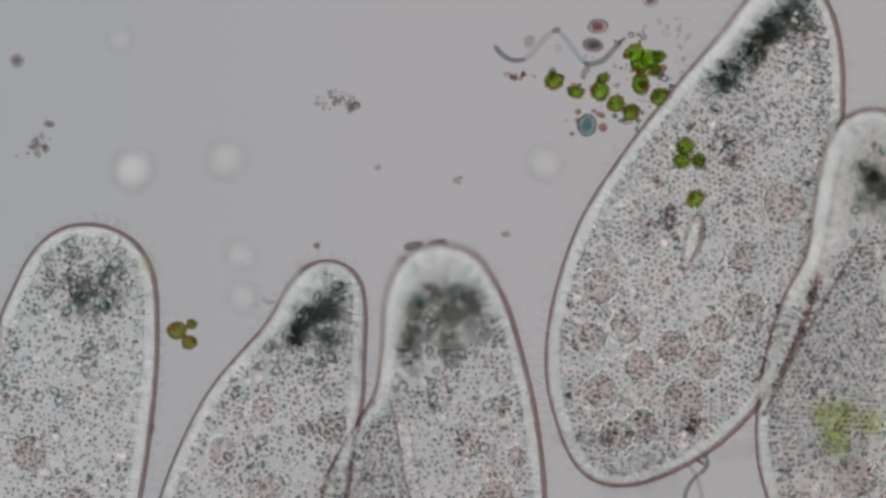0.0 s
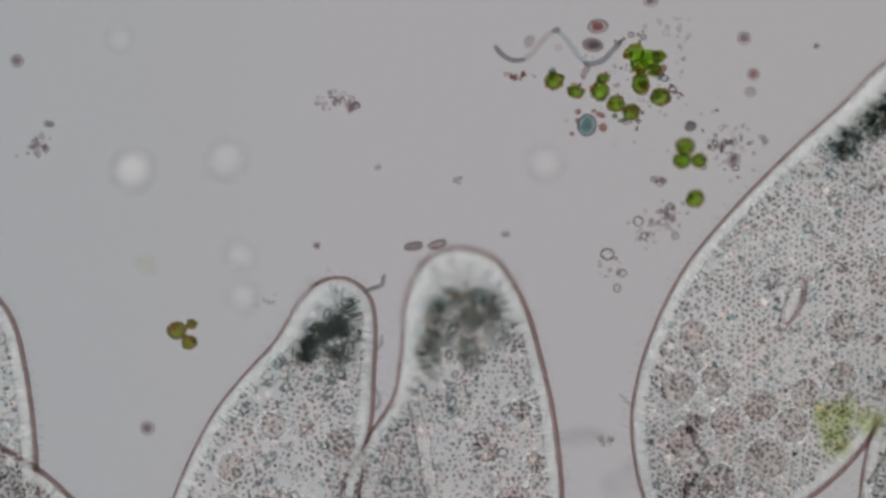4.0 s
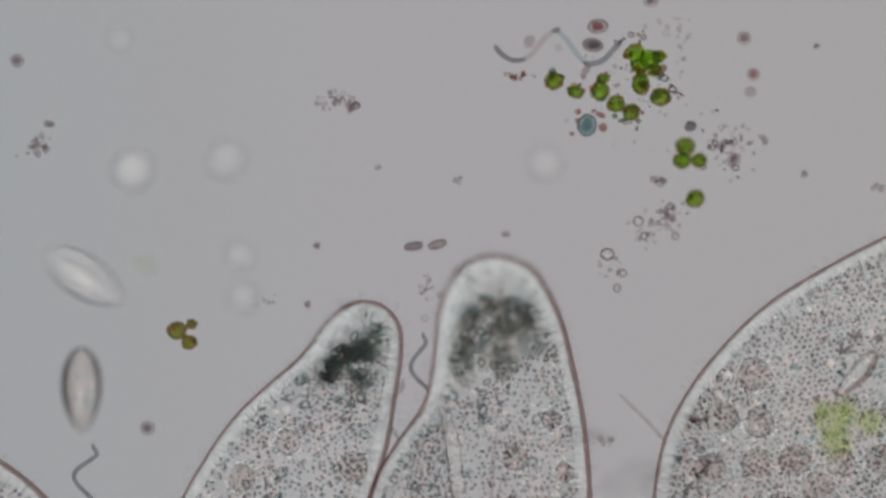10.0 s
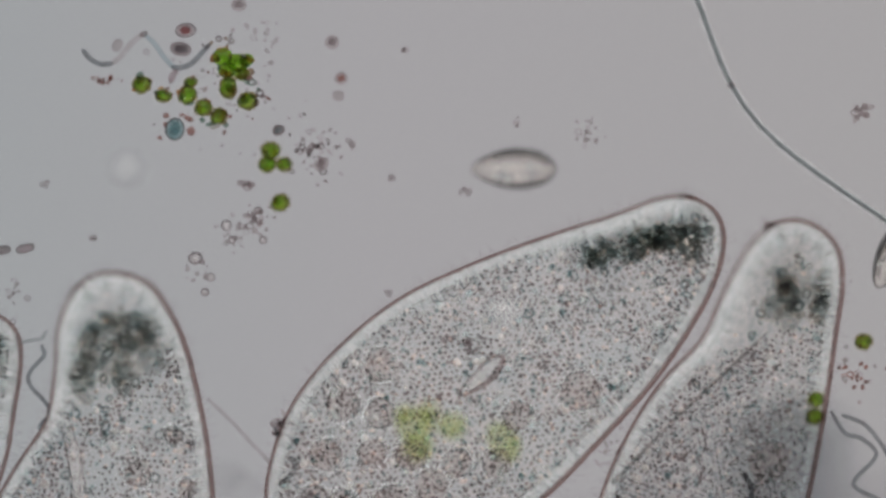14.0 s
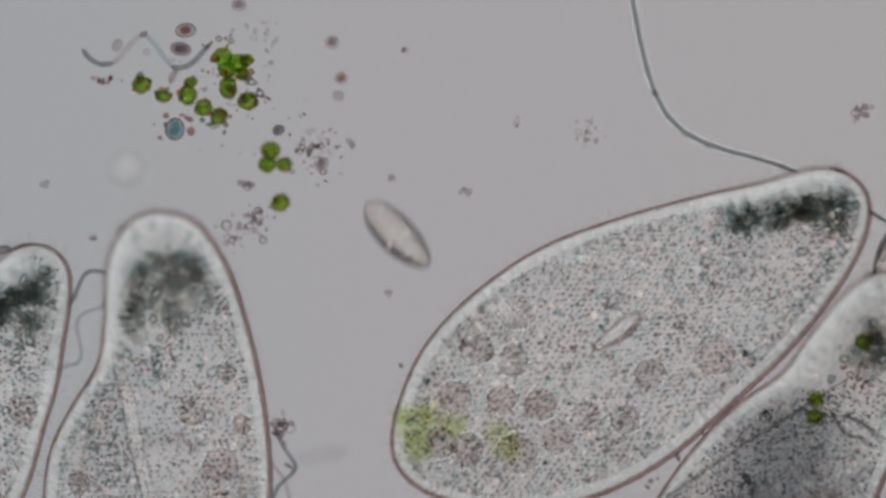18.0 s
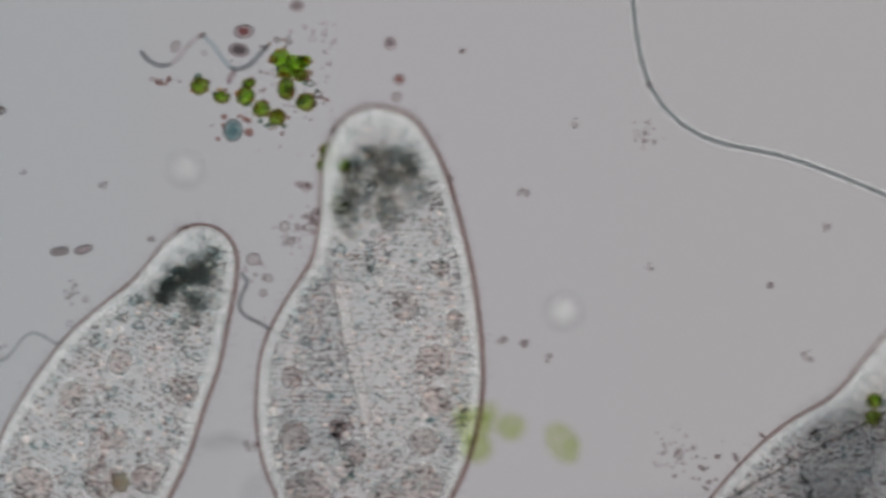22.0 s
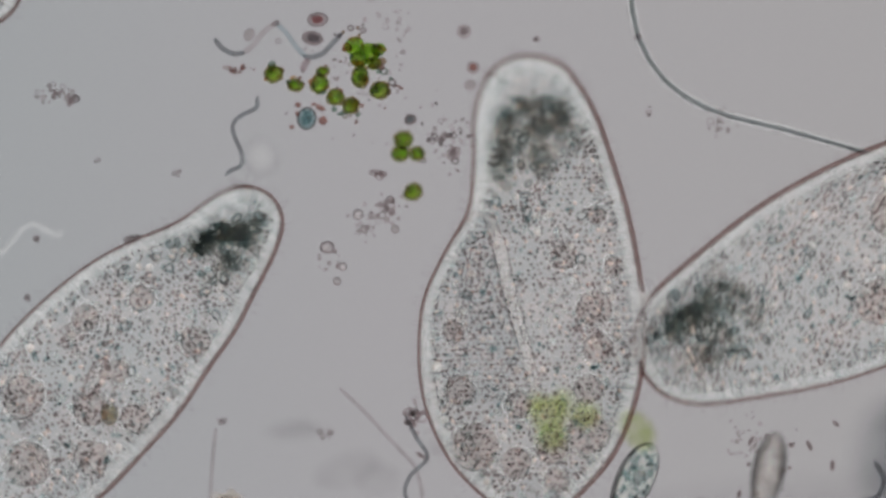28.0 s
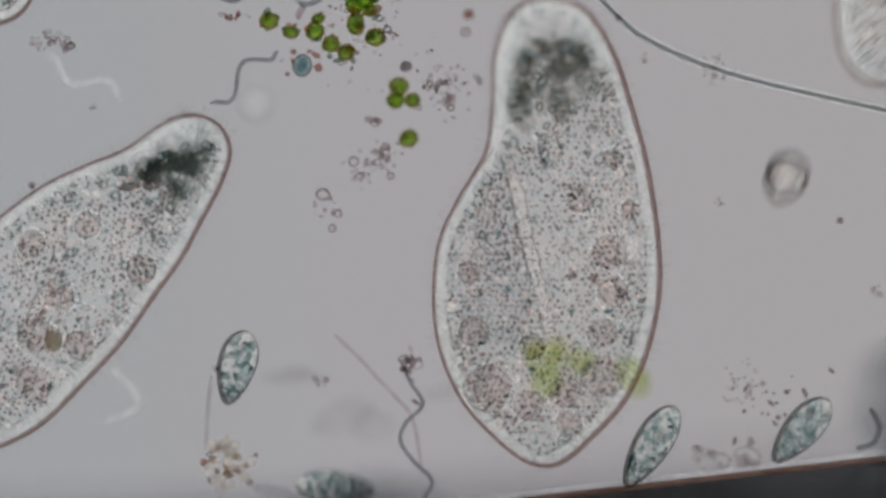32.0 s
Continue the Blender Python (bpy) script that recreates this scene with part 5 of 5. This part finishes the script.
def round_about(rows):
    """Between two visits a swimmer circles outside the field of view."""
    out = [rows[0]]
    for a, b in zip(rows, rows[1:]):
        if b[0] - a[0] > 1.1:
            an = [math.atan2((q[2] - 441) / 900, (q[1] - 784) / 1300) for q in (a, b)]
            turn = (an[1] - an[0] + math.pi) % (2 * math.pi) - math.pi
            n = int((b[0] - a[0]) / 0.5)
            for i in range(1, n):
                w = i / n
                h = an[0] + turn * w
                out.append((a[0] + (b[0] - a[0]) * w, 784 + 1300 * math.cos(h), 441 + 900 * math.sin(h), a[3] + (b[3] - a[3]) * w))
        out.append(b)
    return out


def stay(row, t):
    a, b = pan(row[0]), pan(t)
    return row[1] - a[0] + b[0], row[2] - a[1] + b[1], *row[3:]




def chain_rows(t, node, pts, ups, downs, step):
    """The joints of a bent thread at one time: steps of one length to both sides of its dark node."""
    c = smoothed(pts, 400)
    i0 = int(np.argmin(((c - np.array(node)) ** 2).sum(1)))

    def run(seq, n):
        out, last = [], c[i0]
        j = 0
        while len(out) < n:
            while j < len(seq) and np.linalg.norm(seq[j] - last) < step:
                j += 1
            if j < len(seq):
                d = seq[j] - last
            else:
                d = seq[-1] - seq[-12]
            last = last + d / np.linalg.norm(d) * step
            out.append(last)
        return out

    return run(c[:i0 + 1][::-1], ups)[::-1] + [c[i0]] + run(c[i0:], downs)


THREAD_KEYS = [
    (0, (1990, 150), [(1860, -60), (1990, 150), (2070, 262), (2240, 400)]), (12, (1833 - 513, 150), [(1400, -100), (1460, 0), (1568, 195), (1640, 280), (1800, 400)]),
    (13, (1320, 155), [(1180, -100), (1230, 0), (1320, 155), (1400, 265), (1568, 400), (1700, 500)]), (14, (1295, 150), [(1190, -110), (1235, 0), (1295, 150), (1380, 255), (1568, 390), (1700, 480)]),
    (17, (1195, 150), [(1135, -100), (1150, 0), (1195, 150), (1270, 240), (1440, 320), (1568, 390), (1700, 490)]), (18, (1160, 165), [(1110, -100), (1120, 0), (1160, 165), (1230, 245), (1400, 300), (1568, 390), (1700, 480)]),
    (19, (1130, 165), [(1095, -100), (1100, 0), (1130, 165), (1245, 260), (1450, 315), (1568, 390), (1700, 490)]), (20, (1112, 145), [(1078, -100), (1085, 0), (1112, 145), (1200, 235), (1300, 268), (1450, 325), (1568, 390), (1700, 480)]),
    (21, (1090, 145), [(1064, -100), (1068, 0), (1090, 145), (1190, 240), (1400, 300), (1568, 400), (1700, 500)]), (22, (1150, 150), [(1118, -100), (1120, 0), (1150, 150), (1240, 240), (1400, 280), (1568, 345), (1700, 410)]),
    (23, (1243, 145), [(1210, -100), (1215, 0), (1243, 145), (1310, 220), (1420, 262), (1568, 290), (1700, 310)]), (24, (1222, 130), [(1205, -100), (1207, 0), (1222, 130), (1320, 235), (1420, 270), (1568, 280), (1700, 280)]),
    (25, (1196, 130), [(1175, -100), (1178, 0), (1196, 130), (1290, 230), (1410, 263), (1568, 215), (1700, 160)]), (28, (1130, 65), [(1115, -100), (1118, 0), (1130, 65), (1175, 140), (1260, 195), (1400, 232), (1568, 280), (1700, 320)]),
    (29, (1130, 55), [(1080, -100), (1105, 0), (1130, 55), (1180, 120), (1300, 170), (1568, 240), (1700, 270)]), (30, (1110, 45), [(1050, -100), (1080, 0), (1110, 45), (1180, 110), (1300, 150), (1568, 205), (1700, 230)]),
    (32, (1095, 30), [(1000, -90), (1065, 0), (1095, 30), (1150, 72), (1300, 132), (1568, 195), (1700, 225)])]


def motions():
    walk(backdrop, [(t, pose(-dx / UNIT, dy / UNIT, 0)) for t, dx, dy in PAN])
    go(cell_c, [(0, 775, 432, 1.5), (0.5, 780, 429, 1.5), (1, 782, 430, 1.5), (1.5, 790, 431, 1.8), (2, 797, 432, 2), (2.5, 800, 434, 2.0), (3, 803, 435, 2), (6, 825, 452, 3.5), (6.5, 824, 454, 3.8),
               (7, 835, 455, 4), (7.5, 846, 456, 4.0), (8, 850, 437, 4), (8.5, 857, 439, 4.0), (9, 860, 442, 4), (9.5, 868, 446, 4.0), (10, 875, 453, 4), (11, 745, 465, 4), (12, 388, 473, 4),
               (13, 195, 480, 4), (14, 205, 482, 3.5), (17, 240, 422, 1.5), (17.5, 256, 404, 1.2), (18, 285, 375, 1), (18.5, 324, 346, 0.5), (19, 351, 325, 0), (19.5, 382, 306, 0.0), (20, 432, 275, 0),
               (20.5, 514, 250, 1.5), (21, 549, 226, 2.4), (21.5, 578, 202, 2.2), (22, 665, 190, 1.5), (22.5, 798, 187, 2.8), (23, 840, 180, 4), (23.5, 846, 178, 2.5), (24, 855, 176, 1), (24.5, 868, 174, -0.5),
               (25, 859, 192, -2), (27.5, 908, 115, -2.2), (28, 927, 102, -1.4), (28.5, 936, 82, -1.2), (29, 962, 66, -0.7), (29.5, 964, 37, -0.5), (30, 966, 28, -0.3), (30.5, 965, 28, -0.1), (31, 966, 32, 0), (31.5, 970, 34, -0.1),
               (32, 964, 0, -0.2)])
    go(cell_b, [(0, 600, 465, 19), (0.5, 598, 468, 19.0), (1, 603, 474, 19), (1.5, 598, 474, 19.0), (2, 605, 480, 19), (2.5, 600, 476, 19.0), (3, 612, 485, 19), (6, 625, 503, 22), (6.5, 633, 509, 22.5),
               (7, 640, 512, 23), (7.5, 638, 518, 23.5), (8, 645, 530, 24), (8.5, 653, 534, 24.5), (9, 662, 537, 25), (9.5, 666, 540, 25.5), (10, 673, 540, 26), (11, 533, 545, 26), (12, 170, 550, 26),
               (13, -40, 555, 26), (14, 0, 560, 26), (17, 40, 535, 26), (18, 88, 439, 26), (19, 150, 437, 28), (20, 259, 354, 30), (21, 277, 398, 32.5), (22, 386, 405, 28.5), (23, 488, 410, 23.5),
               (24, 526, 397, 29.5), (25, 347, 479, 21), (25.5, 330, 490, 24), (27.5, 465, 370, 42), (28, 480, 348, 44), (29, 460, 328, 50.3), (30, 431, 304, 50.8), (30.5, 413, 292, 49.9), (31, 401, 284, 49),
               (31.5, 392, 270, 47.0), (32, 388, 223, 45)])
    go(cell_a, [(0, 180, 400, 12), (0.5, 210, 386, 14), (1, 350, 296, 26), (1.5, 120, 450, 12), (2, 45, 458, 5), (3, -30, 490, 3), (6, -110, 500, 0), (10, -200, 520, 0)])
    go(cell_k, [(0, -30, 530, 35), (0.5, 60, 430, 50), (1, 145, 305, 65), (1.5, -200, 350, 60), (2, -300, 600, 10), (3, -220, 706, -40), (6, -250, 668, -35), (10, -280, 700, -40), (12, -900, 700, -30), (15, -1000, 600, 20), (20, -900, 300, 80), (25, -600, -300, 125), (27.5, -60, -50, 135), (28, 18, 24, 135), (29, 40, 30, 135), (30, -30, -25, 135),
                (31, 8, 8, 135), (32, 40, 20, 135)])
    go(cell_d, [(0, 1231, 432, 22.6), (0.5, 1258, 446, 22.6), (1, 1282, 470, 22.5), (1.5, 1305, 489, 22.8), (2, 1331, 506, 23), (2.5, 1348, 520, 25.1), (3, 1373, 526, 27.2), (6, 1442, 604, 33),
               (6.5, 1456, 621, 34.9), (7, 1467, 634, 36.8), (7.5, 1478, 642, 39.2), (8, 1490, 648, 41.6), (8.5, 1498, 651, 43.4), (9, 1506, 655, 45.2), (9.5, 1512, 662, 46.7), (10, 1520, 668, 48.2),
               (11, 1388, 663, 50.5), (11.5, 1179, 664, 50.8), (12, 1049, 668, 51), (12.5, 848, 678, 51.8), (13, 831, 682, 52.6), (13.5, 839, 680, 53.5), (14, 857, 672, 54.5), (17, 1034, 615, 58.2),
               (17.5, 1056, 612, 58.4), (18, 1096, 594, 59.2), (19, 1331, 456, 62.6), (19.5, 1460, 398, 66.8), (20, 1581, 372, 70.5), (21, 1940, 300, 74), (22, 2400, 250, 76)])
    go(cell_e, [(0, 1545, 195, 3), (1, 1600, 235, 3), (2, 1680, 280, 4), (3, 1725, 310, 5), (6, 1830, 340, 9), (9, 1950, 350, 14), (12, 1568, 345, 18), (13, 1398, 370, 19), (14, 1428, 395, 20), (17, 1535, 470, 27), (18, 1605, 494, 31),
                (19, 1640, 535, 33), (20, 1615, 545, 35), (21, 1608, 552, 35), (22, 1708, 547, 35), (23, 1810, 545, 35), (24, 1830, 540, 35), (25, 1850, 535, 35), (27.5, 2400, 700, 40)])
    go(cell_f, [(0, 2800, -200, -60), (22.5, 1950, -200, -60), (23.5, 1440, 60, -65), (24, 1308, 167, -70), (24.5, 1276, 240, -75), (25, 1297, 355, -86), (25.5, 1262, 390, -88), (26.5, 1190, 620, -112), (27.5, 1130, 785, -128), (28, 1133, 649, -114.5),
                (28.4, 1165, 560, -108), (28.7, 1208, 550, -105), (29, 1508, 400, -105), (29.5, 1900, 330, -105)])
    go(cell_g, [(0, 2300, -500, 0), (23, 1500, -300, 20), (24, 1250, -100, 18), (24.5, 1110, 318, 14), (25, 1183, 553, -10), (25.5, 1215, 310, -35), (27.5, 1460, 45, -25), (28.3, 1700, -300, -20)])
    go(cell_h, [(0, 2600, -300, 30), (31, 1900, -200, 30), (32, 1526, 140, 30)])
    for key, ((ln, wd, seed, z), rows) in SWIMMERS.items():
        go(swim[key], rows, z, True)
    go(swim_m, [(0, 1180, 1250, 0), (23, 1185, 1050, 0), (23.5, 1152, 880, 0), (24, 1178, 855, 2), (25, 1172, 860, 0), (25.5, 1184, 850, 8), (27.5, 1120, 880, 20), (28, 1120, 860, 25), (28.5, 1130, 810, 30), (29, 1170, 790, 32), (30, 1167, 775, 35), (31, 1155, 792, 28), (32, 1153, 790, 32)])
    go(spiral_a, [(0, 640, 1050, 0), (4.5, 640, 500, 40), (5.5, 650, 440, 60), (6, 705, 530, -20), (7, 718, 570, -20), (8, 730, 645, -8), (9, 742, 655, 0), (10, 747, 665, -3), (10.5, 735, 600, 20), (11, 605, 550, 72), (12, 240, 550, 66), (13, 50, 620, 40), (14, 68, 685, 0),
                  (17, 115, 632, 80), (18, 150, 505, 65), (19, 235, 505, 10), (20, 293, 525, 0), (21, 340, 535, -20), (22, 447, 555, -20), (23, 568, 582, 12), (24, 640, 700, 0), (26, 500, 500, 10), (27.5, 440, 260, 20), (28, 425, 240, 20),
                  (29, 440, 180, 20), (30, 437, 160, -10), (31, 390, 165, 30), (32, 430, 135, 50)], -0.06)
    go(spiral_b, [(0, 640, 900, 0), (5.5, 690, 640, 10), (6, 700, 665, 10), (7, 690, 710, 10), (8, 685, 740, 10), (10, 695, 745, 10), (11, 622, 650, 4), (12, 258, 650, 6), (13, 52, 690, 10), (14, 30, 640, 40), (17, 40, 740, 60), (18, 145, 590, 30), (20, 120, 650, 90), (21, 60, 660, 90),
                  (22, 40, 612, 80), (23, 150, 630, 60), (24, -150, 640, 60), (25, -300, 640, 60)], -0.06)
    go(spiral_e, [(0, -900, 500, 80), (25, -400, 430, 80), (27, -60, 430, 80), (28, 40, 420, 80), (29, 120, 520, 70), (29.5, 200, 250, 20), (30, 280, 170, -30), (31, 180, 205, -25), (32, 150, 140, -60)], 0.16)
    go(spiral_c, [(0, 150, 1100, 20), (8, 160, 1000, 15), (9, 170, 810, 15), (10, 152, 855, 5), (10.5, 120, 930, 5), (11, -100, 1000, 10), (12, -400, 1000, 10), (14, -400, 1100, 10), (19.8, 560, 1050, 20), (20.3, 570, 600, 30), (20.5, 620, 400, 40), (20.8, 705, 292, 35), (21, 725, 270, 35), (21.2, 770, 155, -30), (21.5, 850, -150, -30)], -0.06)
    go(spiral_d, [(0, 1400, 1100, 0), (27, 1030, 1000, 0), (29, 600, 800, 0), (30, 540, 628, -55), (31, 475, 690, -5), (32, 200, 700, 10)], 0.2)
    joints = []
    base = filament.location
    for t, node, pts in THREAD_KEYS:
        q = chain_rows(t, node, pts, 5, 14, 45)
        joints.append((t, [on_plan(t, x, y, 0) for x, y in q]))
    for i, seg in enumerate(segments):
        rows = []
        for t, q in joints:
            a, b = q[i], q[i + 1]
            c = (a + b) / 2
            rows.append((t, pose(c.x - base.x, c.y - base.y, 0, 0, 0, math.degrees(math.atan2(b.y - a.y, b.x - a.x)))))
        walk(seg, rows)


motions()
